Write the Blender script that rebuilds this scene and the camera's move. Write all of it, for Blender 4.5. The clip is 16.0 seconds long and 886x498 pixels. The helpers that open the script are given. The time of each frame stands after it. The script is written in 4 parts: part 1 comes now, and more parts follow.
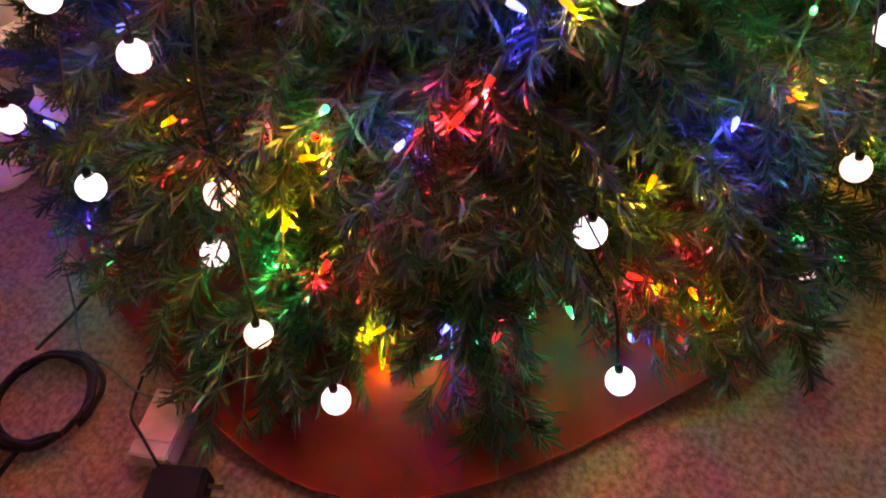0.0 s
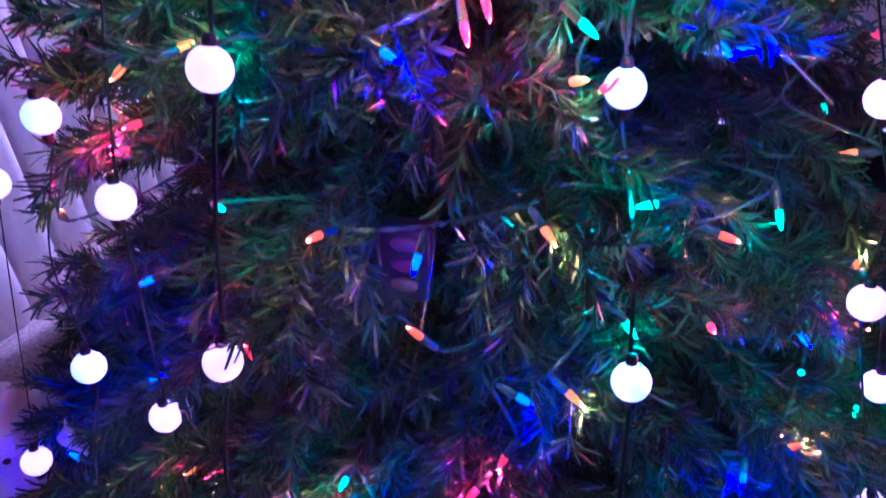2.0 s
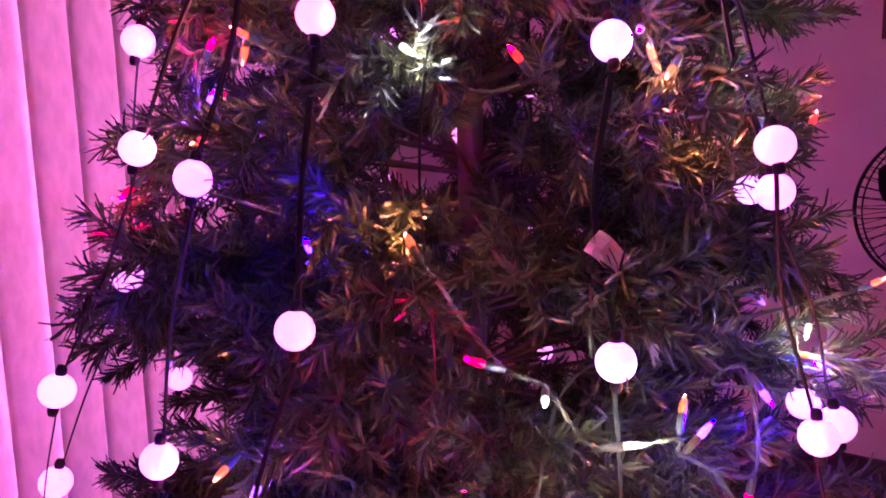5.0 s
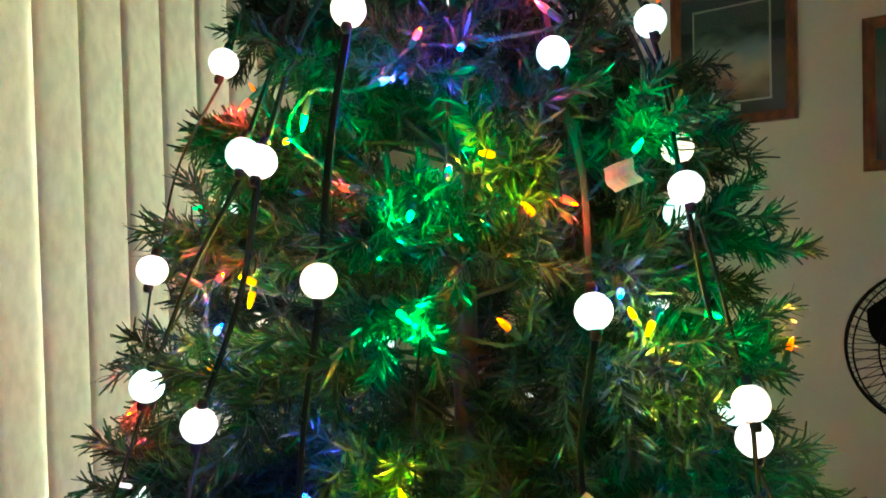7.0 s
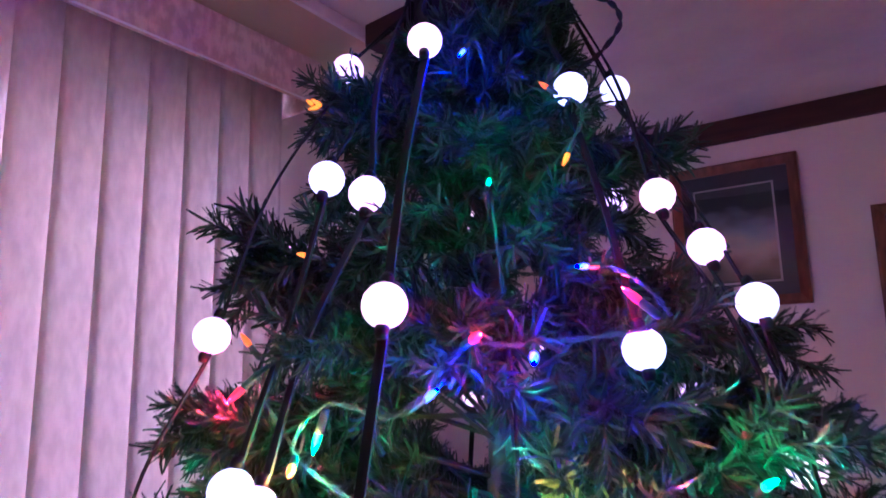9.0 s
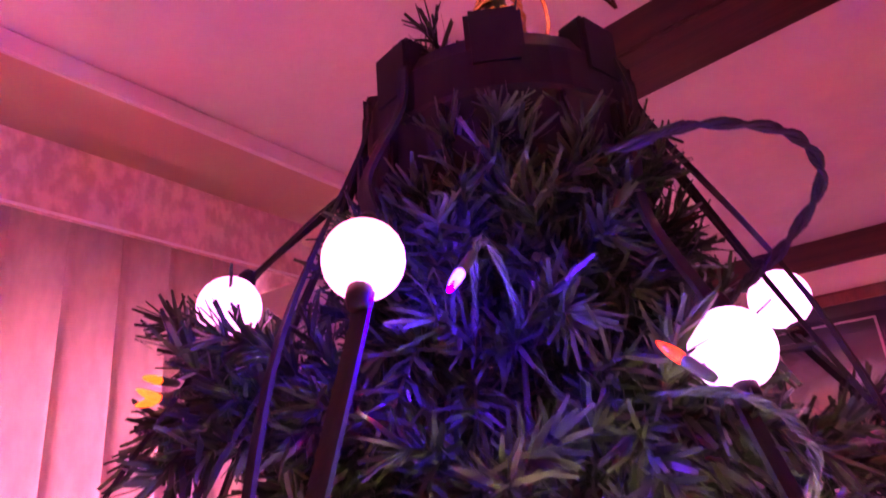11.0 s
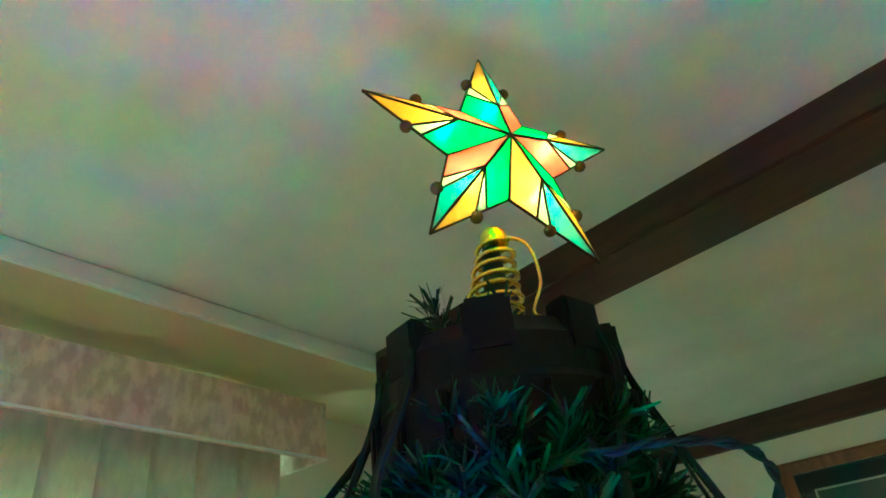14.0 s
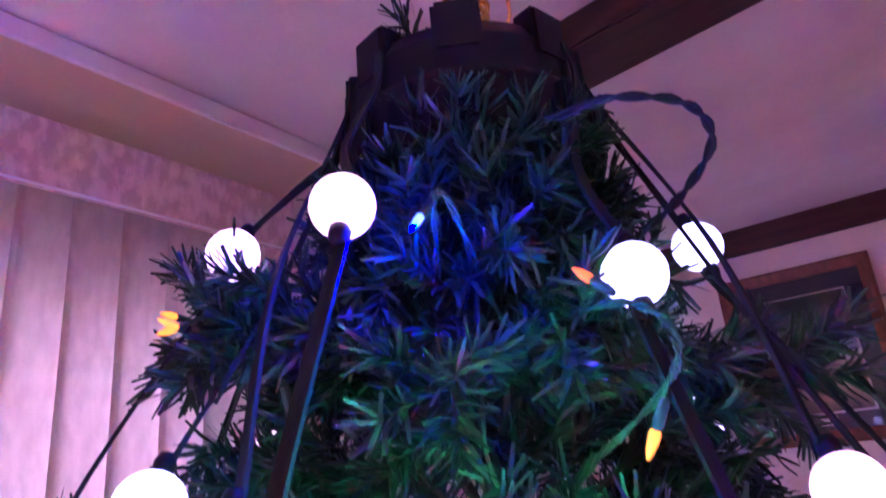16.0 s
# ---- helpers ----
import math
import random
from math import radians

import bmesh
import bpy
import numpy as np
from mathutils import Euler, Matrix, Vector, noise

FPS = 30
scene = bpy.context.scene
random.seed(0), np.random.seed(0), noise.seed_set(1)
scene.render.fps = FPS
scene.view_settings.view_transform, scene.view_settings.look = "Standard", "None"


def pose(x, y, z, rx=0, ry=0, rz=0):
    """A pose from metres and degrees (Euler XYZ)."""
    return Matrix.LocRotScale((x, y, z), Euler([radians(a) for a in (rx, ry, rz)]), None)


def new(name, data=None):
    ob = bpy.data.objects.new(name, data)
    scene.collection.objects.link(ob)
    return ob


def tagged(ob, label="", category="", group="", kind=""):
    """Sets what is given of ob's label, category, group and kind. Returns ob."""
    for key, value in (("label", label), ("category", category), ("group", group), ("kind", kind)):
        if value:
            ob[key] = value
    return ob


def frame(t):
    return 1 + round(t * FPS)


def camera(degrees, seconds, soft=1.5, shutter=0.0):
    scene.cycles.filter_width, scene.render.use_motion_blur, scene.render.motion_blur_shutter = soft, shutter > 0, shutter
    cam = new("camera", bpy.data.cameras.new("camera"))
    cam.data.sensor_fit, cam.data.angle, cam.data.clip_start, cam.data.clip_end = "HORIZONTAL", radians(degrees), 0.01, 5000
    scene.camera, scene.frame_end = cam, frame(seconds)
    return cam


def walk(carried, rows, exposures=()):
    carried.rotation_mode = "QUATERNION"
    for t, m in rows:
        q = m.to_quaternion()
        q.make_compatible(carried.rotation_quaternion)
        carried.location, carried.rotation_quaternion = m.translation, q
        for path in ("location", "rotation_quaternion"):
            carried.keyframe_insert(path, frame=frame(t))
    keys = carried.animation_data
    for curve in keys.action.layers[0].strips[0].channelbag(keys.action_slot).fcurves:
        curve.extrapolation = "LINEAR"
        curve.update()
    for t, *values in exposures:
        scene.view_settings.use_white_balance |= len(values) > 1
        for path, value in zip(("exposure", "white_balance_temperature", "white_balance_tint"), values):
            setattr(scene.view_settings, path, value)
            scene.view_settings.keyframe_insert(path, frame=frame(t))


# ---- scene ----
# The camera
cam = camera(65.9, 16.0, soft=1.7, shutter=0.3)
ROWS = (
    (0.0, pose(0.511, -0.766, 0.697, 39.43, 2.19, 34.83)),
    (0.5, pose(0.502, -0.752, 0.718, 43.30, 2.23, 34.30)),
    (1.0, pose(0.495, -0.735, 0.746, 47.28, 2.06, 34.71)),
    (1.5, pose(0.480, -0.723, 0.776, 52.41, 2.50, 34.50)),
    (2.0, pose(0.472, -0.713, 0.821, 57.05, 2.96, 34.85)),
    (2.5, pose(0.469, -0.712, 0.860, 62.49, 2.56, 35.46)),
    (3.0, pose(0.465, -0.704, 0.894, 67.36, 2.54, 35.56)),
    (3.5, pose(0.461, -0.701, 0.929, 71.89, 2.12, 35.57)),
    (4.0, pose(0.468, -0.694, 0.969, 75.56, 2.81, 36.19)),
    (4.5, pose(0.476, -0.698, 1.003, 79.70, 1.81, 36.09)),
    (5.0, pose(0.485, -0.701, 1.037, 82.55, 1.55, 36.95)),
    (5.2, pose(0.480, -0.707, 1.061, 82.25, 1.72, 36.55)),
    (7.3, pose(0.507, -0.716, 1.199, 90.78, 0.80, 37.08)),
    (7.5, pose(0.507, -0.719, 1.207, 92.15, 0.38, 37.11)),
    (8.0, pose(0.478, -0.724, 1.253, 94.98, 0.42, 36.67)),
    (8.2, pose(0.458, -0.717, 1.269, 96.58, 1.22, 35.55)),
    (10.3, pose(0.235, -0.396, 1.488, 106.30, 1.81, 36.86)),
    (10.5, pose(0.218, -0.365, 1.509, 108.00, 2.70, 36.86)),
    (11.0, pose(0.201, -0.338, 1.549, 110.67, 4.35, 38.61)),
    (11.5, pose(0.194, -0.331, 1.575, 116.46, 2.94, 39.27)),
    (12.0, pose(0.230, -0.353, 1.592, 119.28, 4.67, 41.98)),
    (12.5, pose(0.245, -0.363, 1.606, 121.80, 6.16, 42.67)),
    (13.0, pose(0.260, -0.373, 1.609, 122.58, 6.44, 42.70)),
    (13.5, pose(0.260, -0.378, 1.607, 122.17, 6.10, 42.19)),
    (14.0, pose(0.265, -0.386, 1.605, 121.83, 5.55, 41.52)),
    (14.5, pose(0.262, -0.391, 1.599, 120.43, 5.39, 41.51)),
    (15.0, pose(0.256, -0.389, 1.582, 117.74, 4.92, 40.64)),
    (15.5, pose(0.248, -0.372, 1.550, 113.61, 4.31, 40.21)),
    (16.0, pose(0.244, -0.375, 1.510, 109.17, 4.97, 38.13)),
)
EXPOSURES = (
    (0, 0.75, 8600, -5), (0.5, 0.95, 6000, -95), (1, 0.72, 3900, -100), (1.5, 0.2, 3300, -15), (2, 0.0, 3700, 45), (2.5, -0.06, 4100, 75),
    (3, -0.1, 4400, 75), (3.5, -0.02, 4800, 95), (4, -0.1, 5500, 145), (4.5, 0.1, 6500, 215), (5, 0.28, 7100, 245), (5.3, 0.28, 7100, 245),
    (7.2, 0.98, 5700, -98), (7.5, 0.98, 5700, -98), (8, 0.78, 3500, -40), (8.2, 0.7, 3800, 0), (10.3, 1.1, 6700, 80), (11, 1.35, 8900, 215),
    (11.5, 1.4, 8800, 235), (12, 1.14, 7500, 180), (12.5, 1.13, 6200, 135), (13, 1.19, 5800, 65), (13.5, 1.27, 5000, -17), (14, 1.4, 4700, -130),
    (14.5, 1.32, 3500, -72), (15, 1.25, 3600, 18), (15.5, 1.3, 4050, 52), (16, 1.28, 4900, 60),
)
walk(cam, ROWS, EXPOSURES)

# World: the room is closed, only a trace of evening sky comes from outside
world = bpy.data.worlds.new("evening_sky")
scene.world = world
world.use_nodes = True
world.node_tree.nodes["Background"].inputs[0].default_value = (0.20, 0.22, 0.30, 1)
world.node_tree.nodes["Background"].inputs[1].default_value = 0.3

GLOBE_LIGHT = 1.3
BULB_LIGHT = 1.25
LED_WATTS = 0.62
STAR_LIGHT = 780.0
GLOBE_WATTS = 0.165
DUSK_LIGHT = 8.0

CEIL = 2.145
SLAT_X, SLAT_PITCH = -0.817, 0.0825
WALL_X, WALL_Y = -0.90, 1.684


# ---- materials ----
def nodes_of(name):
    m = bpy.data.materials.new(name)
    m.use_nodes = True
    nt = m.node_tree
    return m, nt, nt.nodes["Principled BSDF"]


def ramp(nt, source, stops):
    r = nt.nodes.new("ShaderNodeValToRGB")
    e = r.color_ramp.elements
    while len(e) < len(stops):
        e.new(0.5)
    for el, (p, c) in zip(e, stops):
        el.position, el.color = p, (*c, 1)
    nt.links.new(source, r.inputs[0])
    return r.outputs[0]


def noise_of(nt, scale, detail=3.0, stretch=(1, 1, 1), kind="Object"):
    tc = nt.nodes.new("ShaderNodeTexCoord")
    mp = nt.nodes.new("ShaderNodeMapping")
    mp.inputs["Scale"].default_value = stretch
    nt.links.new(tc.outputs[kind], mp.inputs[0])
    n = nt.nodes.new("ShaderNodeTexNoise")
    n.inputs["Scale"].default_value, n.inputs["Detail"].default_value = scale, detail
    nt.links.new(mp.outputs[0], n.inputs["Vector"])
    return n.outputs["Fac"]


def bump(nt, bsdf, source, strength, distance):
    b = nt.nodes.new("ShaderNodeBump")
    b.inputs["Strength"].default_value, b.inputs["Distance"].default_value = strength, distance
    nt.links.new(source, b.inputs["Height"])
    nt.links.new(b.outputs[0], bsdf.inputs["Normal"])


def surface(name, dark, light, scale, rough=0.6, metal=0.0, relief=0.0, depth=0.002, stretch=(1, 1, 1), spread=(0.3, 0.7)):
    """Two tones mixed by noise, with a fine relief of the same grain."""
    m, nt, p = nodes_of(name)
    f = noise_of(nt, scale, 5.0, stretch)
    nt.links.new(ramp(nt, f, ((spread[0], dark), (spread[1], light))), p.inputs["Base Color"])
    p.inputs["Roughness"].default_value, p.inputs["Metallic"].default_value = rough, metal
    if relief:
        bump(nt, p, noise_of(nt, scale * 4, 4.0, stretch), relief, depth)
    return m


def lamp_material(name, colour, power):
    m, nt, p = nodes_of(name)
    p.inputs["Base Color"].default_value = (*colour, 1)
    p.inputs["Emission Color"].default_value = (*colour, 1)
    p.inputs["Emission Strength"].default_value = power
    p.inputs["Roughness"].default_value = 0.3
    return m


def needle_material():
    m, nt, p = nodes_of("pvc_needles")
    g = nt.nodes.new("ShaderNodeNewGeometry")
    c = ramp(nt, g.outputs["Random Per Island"], ((0.0, (0.004, 0.017, 0.007)), (0.55, (0.010, 0.038, 0.015)), (1.0, (0.026, 0.075, 0.028))))
    nt.links.new(c, p.inputs["Base Color"])
    p.inputs["Roughness"].default_value, p.inputs["Specular IOR Level"].default_value = 0.36, 0.34
    return m


NEEDLE = needle_material()
STEM = surface("brown_branch_wire", (0.02, 0.03, 0.015), (0.06, 0.06, 0.03), 60, 0.7)
TRUNK = surface("tree_pole", (0.01, 0.018, 0.01), (0.03, 0.04, 0.02), 30, 0.5)
BLACK = surface("black_plastic", (0.002, 0.002, 0.0025), (0.006, 0.006, 0.0065), 40, 0.5)
CORD = surface("dark_green_cord", (0.005, 0.009, 0.007), (0.010, 0.019, 0.014), 40, 0.75)
for m, v in ((BLACK, 0.14), (CORD, 0.2)):
    m.node_tree.nodes["Principled BSDF"].inputs["Specular IOR Level"].default_value = v
WIRE = surface("green_twisted_wire", (0.010, 0.05, 0.024), (0.026, 0.095, 0.05), 80, 0.4)
GLOBE = lamp_material("lit_globe", (1.0, 0.64, 0.92), GLOBE_LIGHT)
GLOBE_ROSE = lamp_material("lit_rose_globe", (1.0, 0.60, 0.62), GLOBE_LIGHT)
GLOBE_COOL = lamp_material("lit_cool_globe", (0.76, 0.74, 1.0), GLOBE_LIGHT)
BULBS = {
    "red": lamp_material("red_led", (1.0, 0.02, 0.03), BULB_LIGHT),
    "green": lamp_material("green_led", (0.04, 1.0, 0.26), BULB_LIGHT),
    "blue": lamp_material("blue_led", (0.09, 0.13, 1.0), BULB_LIGHT * 3.2),
    "amber": lamp_material("amber_led", (1.0, 0.22, 0.002), BULB_LIGHT),
    "orange": lamp_material("orange_led", (1.0, 0.10, 0.001), BULB_LIGHT),
}
CEILING = surface("ceiling_paint", (0.70, 0.68, 0.65), (0.82, 0.80, 0.77), 5.0, 0.9, relief=0.6, depth=0.006)
WALL = surface("beige_wall_paint", (0.66, 0.60, 0.50), (0.76, 0.70, 0.60), 2.5, 0.85, relief=0.1)
# tan tint carries the dim, warm light under the header
SOFFIT = surface("light_tinted_header_paint", (0.64, 0.53, 0.34), (0.73, 0.62, 0.42), 3.0, 0.8, relief=0.1)
WHITE_TRIM = surface("white_trim_paint", (0.82, 0.82, 0.80), (0.90, 0.90, 0.88), 12, 0.5, relief=0.15)
BEAM = surface("dark_stained_wood", (0.022, 0.007, 0.005), (0.065, 0.02, 0.011), 6, 0.45, relief=0.3, stretch=(1, 9, 9))
FRAME_WOOD = surface("red_brown_frame_wood", (0.10, 0.035, 0.015), (0.22, 0.08, 0.035), 8, 0.35, relief=0.2, stretch=(6, 1, 2))
CARPET = surface("tan_carpet", (0.18, 0.115, 0.08), (0.37, 0.265, 0.195), 160, 0.98, relief=1.0, depth=0.008, spread=(0.35, 0.65))
SKIRT = surface("red_felt", (0.12, 0.009, 0.005), (0.22, 0.018, 0.009), 14, 0.95, relief=0.4)
# white board toned darker for the dimness under the tree
CARTON = surface("dimmed_carton_board", (0.26, 0.22, 0.20), (0.42, 0.37, 0.34), 22, 0.85)
CARD = surface("white_card", (0.62, 0.60, 0.56), (0.78, 0.76, 0.72), 9, 0.8)
GOLD = surface("gold_wire", (0.75, 0.50, 0.12), (0.9, 0.66, 0.2), 50, 0.22, metal=1.0)
LEAD = surface("dark_metal_came", (0.02, 0.012, 0.008), (0.08, 0.04, 0.02), 60, 0.35, metal=0.8)


def slat_material():
    m, nt, p = nodes_of("vertical_blind_vinyl")
    f = noise_of(nt, 55, 4.0, (1, 1, 0.45))
    nt.links.new(ramp(nt, f, ((0.35, (0.56, 0.49, 0.44)), (0.65, (0.72, 0.65, 0.58)))), p.inputs["Base Color"])
    p.inputs["Roughness"].default_value = 0.55
    bump(nt, p, f, 0.25, 0.002)
    t = nt.nodes.new("ShaderNodeBsdfTranslucent")
    t.inputs[0].default_value = (0.9, 0.83, 0.74, 1)
    mix = nt.nodes.new("ShaderNodeMixShader")
    mix.inputs[0].default_value = 0.2
    out = nt.nodes["Material Output"]
    nt.links.new(p.outputs[0], mix.inputs[1])
    nt.links.new(t.outputs[0], mix.inputs[2])
    nt.links.new(mix.outputs[0], out.inputs[0])
    return m


SLAT = slat_material()
VALANCE = surface("patterned_valance_vinyl", (0.60, 0.46, 0.40), (0.80, 0.67, 0.58), 52, 0.6, relief=0.3, stretch=(1, 1, 0.6), spread=(0.42, 0.6))


def glass_shell(name, colour):
    """Capiz shell pane: it scatters the lamp behind it."""
    m, nt, p = nodes_of(name)
    f = noise_of(nt, 45, 3.0)
    light = tuple(min(1.0, c * 0.75 + 0.2) for c in colour)
    col = ramp(nt, f, ((0.3, colour), (0.75, light)))
    nt.links.new(col, p.inputs["Base Color"])
    p.inputs["Roughness"].default_value = 0.25
    t = nt.nodes.new("ShaderNodeBsdfTranslucent")
    nt.links.new(col, t.inputs[0])
    mix = nt.nodes.new("ShaderNodeMixShader")
    mix.inputs[0].default_value = 0.75
    nt.links.new(p.outputs[0], mix.inputs[1])
    nt.links.new(t.outputs[0], mix.inputs[2])
    # the lamp shows through as a soft bright spot
    r = nt.nodes.new("ShaderNodeBsdfRefraction")
    r.inputs["Color"].default_value = (*(c * 0.5 + 0.45 for c in colour), 1)
    r.inputs["Roughness"].default_value, r.inputs["IOR"].default_value = 0.55, 1.3
    haze = nt.nodes.new("ShaderNodeMixShader")
    haze.inputs[0].default_value = 0.3
    nt.links.new(mix.outputs[0], haze.inputs[1])
    nt.links.new(r.outputs[0], haze.inputs[2])
    nt.links.new(haze.outputs[0], nt.nodes["Material Output"].inputs[0])
    return m


# ---- mesh helpers ----
def mesh_from(name, verts, faces, *mats):
    me = bpy.data.meshes.new(name)
    me.from_pydata([tuple(v) for v in verts], [], faces)
    for m in mats:
        me.materials.append(m)
    me.update()
    return me


def part(name, bm, material, parent, label=""):
    if isinstance(bm, bmesh.types.BMesh):
        me = bpy.data.meshes.new(name)
        bm.to_mesh(me)
        bm.free()
        me.materials.append(material)
    else:
        me = bm
    ob = new(name, me)
    ob.parent = parent
    return tagged(ob, label)


def smooth(ob):
    ob.data.polygons.foreach_set("use_smooth", [True] * len(ob.data.polygons))
    return ob


def box(bm, x0, x1, y0, y1, z0, z1, bevel=0.0):
    r = bmesh.ops.create_cube(bm, size=1.0)
    for v in r["verts"]:
        v.co = Vector(((x0 + x1) / 2 + v.co.x * (x1 - x0), (y0 + y1) / 2 + v.co.y * (y1 - y0), (z0 + z1) / 2 + v.co.z * (z1 - z0)))
    if bevel:
        es = {e for v in r["verts"] for e in v.link_edges}
        bmesh.ops.bevel(bm, geom=list(es), offset=bevel, segments=2, affect="EDGES")
    return bm


def structure(name, bm, material, label, category):
    ob = part(name, bm, material, None)
    return tagged(ob, label, category, kind="structure")


def spline(points, steps):
    """A smooth line through the points."""
    p = [Vector(q) for q in points]
    p = [2 * p[0] - p[1]] + p + [2 * p[-1] - p[-2]]
    out = []
    for i in range(1, len(p) - 2):
        a, b, c, d = p[i - 1 : i + 3]
        for k in range(steps):
            t = k / steps
            out.append(0.5 * (2 * b + (c - a) * t + (2 * a - 5 * b + 4 * c - d) * t * t + (3 * b - 3 * c + d - a) * t**3))
    return out + [p[-2]]


def sweep(line, profile, closed=False, twist=0.0, up=Vector((0, 0, 1)), taper=None):
    """Verts and faces of a profile (across, out) carried along a line; 'out' points away from the tree's axis where it can."""
    verts, faces = [], []
    n, k = len(line), len(profile)
    for i, q in enumerate(line):
        d = (line[(i + 1) % n] - line[i - 1]) if closed else (line[min(i + 1, n - 1)] - line[max(i - 1, 0)])
        d.normalize()
        o = Vector((q.x, q.y, 0))
        o = (o if o.length > 1e-4 else Vector((1, 0, 0)))
        if abs(o.normalized().dot(d)) > 0.97:
            o = up
        s = d.cross(o).normalized()
        o = s.cross(d).normalized()
        a = twist * i
        w = taper(i / (n - 1)) if taper else 1.0
        for x, y in profile:
            x, y = x * math.cos(a) - y * math.sin(a), x * math.sin(a) + y * math.cos(a)
            verts.append(q + (s * x + o * y) * w)
    for i in range(n if closed else n - 1):
        j = (i + 1) % n
        for m in range(k):
            faces.append((i * k + m, i * k + (m + 1) % k, j * k + (m + 1) % k, j * k + m))
    if not closed:
        faces += [tuple(range(k)), tuple(range((n - 1) * k, n * k))]
    return verts, faces


def circle(r, k=8):
    return [(r * math.cos(2 * math.pi * i / k), r * math.sin(2 * math.pi * i / k)) for i in range(k)]


def tube(name, line, r, material, parent, label="", closed=False, k=8, taper=None):
    v, f = sweep(line, circle(r, k), closed, taper=taper)
    return smooth(part(name, mesh_from(name, v, f, material), material, parent, label))


def lathe(name, profile, material, k=16):
    """A turned mesh about z from (radius, height) pairs."""
    verts, faces = [], []
    for r, z in profile:
        for i in range(k):
            a = 2 * math.pi * i / k
            verts.append((r * math.cos(a), r * math.sin(a), z))
    for j in range(len(profile) - 1):
        for i in range(k):
            faces.append((j * k + i, j * k + (i + 1) % k, (j + 1) * k + (i + 1) % k, (j + 1) * k + i))
    faces += [tuple(reversed(range(k))), tuple(range((len(profile) - 1) * k, len(profile) * k))]
    me = mesh_from(name, verts, faces, material)
    me.polygons.foreach_set("use_smooth", [True] * len(me.polygons))
    return me


def cyl(az, r, z):
    a = radians(az)
    return Vector((r * math.cos(a), r * math.sin(a), z))


# ---- the room ----
def room():
    E, W, N, S = 2.6, WALL_X, WALL_Y, -2.6
    bm = bmesh.new()
    bmesh.ops.create_grid(bm, x_segments=80, y_segments=80, size=0.5)
    for v in bm.verts:
        v.co = Vector((W + (v.co.x + 0.5) * (E - W), S + (v.co.y + 0.5) * (N - S), 0.004 * noise.noise(v.co * 60) - 0.004))
    structure("floor", bm, CARPET, "tan cut-pile carpet on the floor", "carpet")
    structure("ceiling", box(bmesh.new(), W - 0.1, E + 0.1, S - 0.1, N + 0.1, CEIL, CEIL + 0.1), CEILING, "lightly textured off-white painted ceiling", "ceiling")
    structure("wall_north", box(bmesh.new(), W - 0.1, E + 0.1, N, N + 0.1, 0, CEIL), WALL, "beige painted wall with framed pictures", "wall")
    structure("wall_east", box(bmesh.new(), E, E + 0.1, S, N, 0, CEIL), WALL, "plain beige painted wall", "wall")
    structure("wall_south", box(bmesh.new(), W - 0.1, E + 0.1, S - 0.1, S, 0, CEIL), WALL, "plain beige painted wall", "wall")
    # window wall with the opening of a glass door behind the blind
    # unseen opening ends low, so the slats above it get no backlight
    y0, y1, top = -1.65, 0.40, 1.84
    bm = bmesh.new()
    box(bm, W - 0.1, W, S, y0, 0, CEIL)
    box(bm, W - 0.1, W, y1, N, 0, CEIL)
    box(bm, W - 0.1, W, y0, y1, top, CEIL)
    structure("wall_west", bm, WALL, "beige wall round a glass patio door", "wall")
    bm = bmesh.new()
    for a, b in ((y0, y0 + 0.05), (-0.66, -0.58), (y1 - 0.05, y1)):
        box(bm, W - 0.08, W - 0.03, a, b, 0.02, top, 0.004)
    for a, b in ((0.0, 0.06), (top - 0.06, top)):
        box(bm, W - 0.079, W - 0.031, y0, y1, a, b, 0.004)
    door = structure("door_1", bm, WHITE_TRIM, "white framed glass patio door behind the blind", "door")
    m, nt, p = nodes_of("window_glass")
    p.inputs["Base Color"].default_value = (0.95, 0.97, 1, 1)
    p.inputs["Transmission Weight"].default_value, p.inputs["Roughness"].default_value = 1.0, 0.02
    for a, b in ((y0 + 0.05, -0.66), (-0.58, y1 - 0.05)):
        g = part("pane", box(bmesh.new(), W - 0.058, W - 0.052, a, b, 0.06, top - 0.06), m, door, "clear door glass")
        g.visible_shadow = False
    sky = lamp_material("dusk_light", (1.0, 0.74, 0.86), DUSK_LIGHT)
    bm = bmesh.new()
    box(bm, W - 1.22, W - 1.2, -3.5, 2.5, -0.5, 3.2)
    structure("backdrop", bm, sky, "pale evening light outside the patio door", "backdrop")
    # dropped header over the door: white face, underside's warm shade put into its colour
    structure("header_soffit", box(bmesh.new(), W, -0.632, S, N, 2.118, CEIL), SOFFIT, "boxed header over the patio door, tinted for the warm shade beneath it", "soffit")
    structure("trim_1", box(bmesh.new(), -0.632, -0.622, S, N, 2.112, CEIL - 0.001, 0.002), WHITE_TRIM, "white painted strip along the header", "trim")
    beam = structure("beam_1", box(bmesh.new(), -0.615, E, -0.06, 0.06, CEIL - 0.055, CEIL + 0.01, 0.004), BEAM, "dark stained wooden ceiling beam", "beam")
    beam.matrix_basis = pose(0, 0.483, 0, 0, 0, -6)
    structure("trim_2", box(bmesh.new(), W, E, N - 0.02, N + 0.001, 2.068, CEIL + 0.001, 0.003), BEAM, "dark wooden moulding along the ceiling", "trim")
    bm = bmesh.new()
    box(bm, W, E, N - 0.014, N + 0.001, 0.0, 0.09, 0.003)
    structure("baseboard", bm, BEAM, "dark wooden baseboard along the wall", "baseboard")


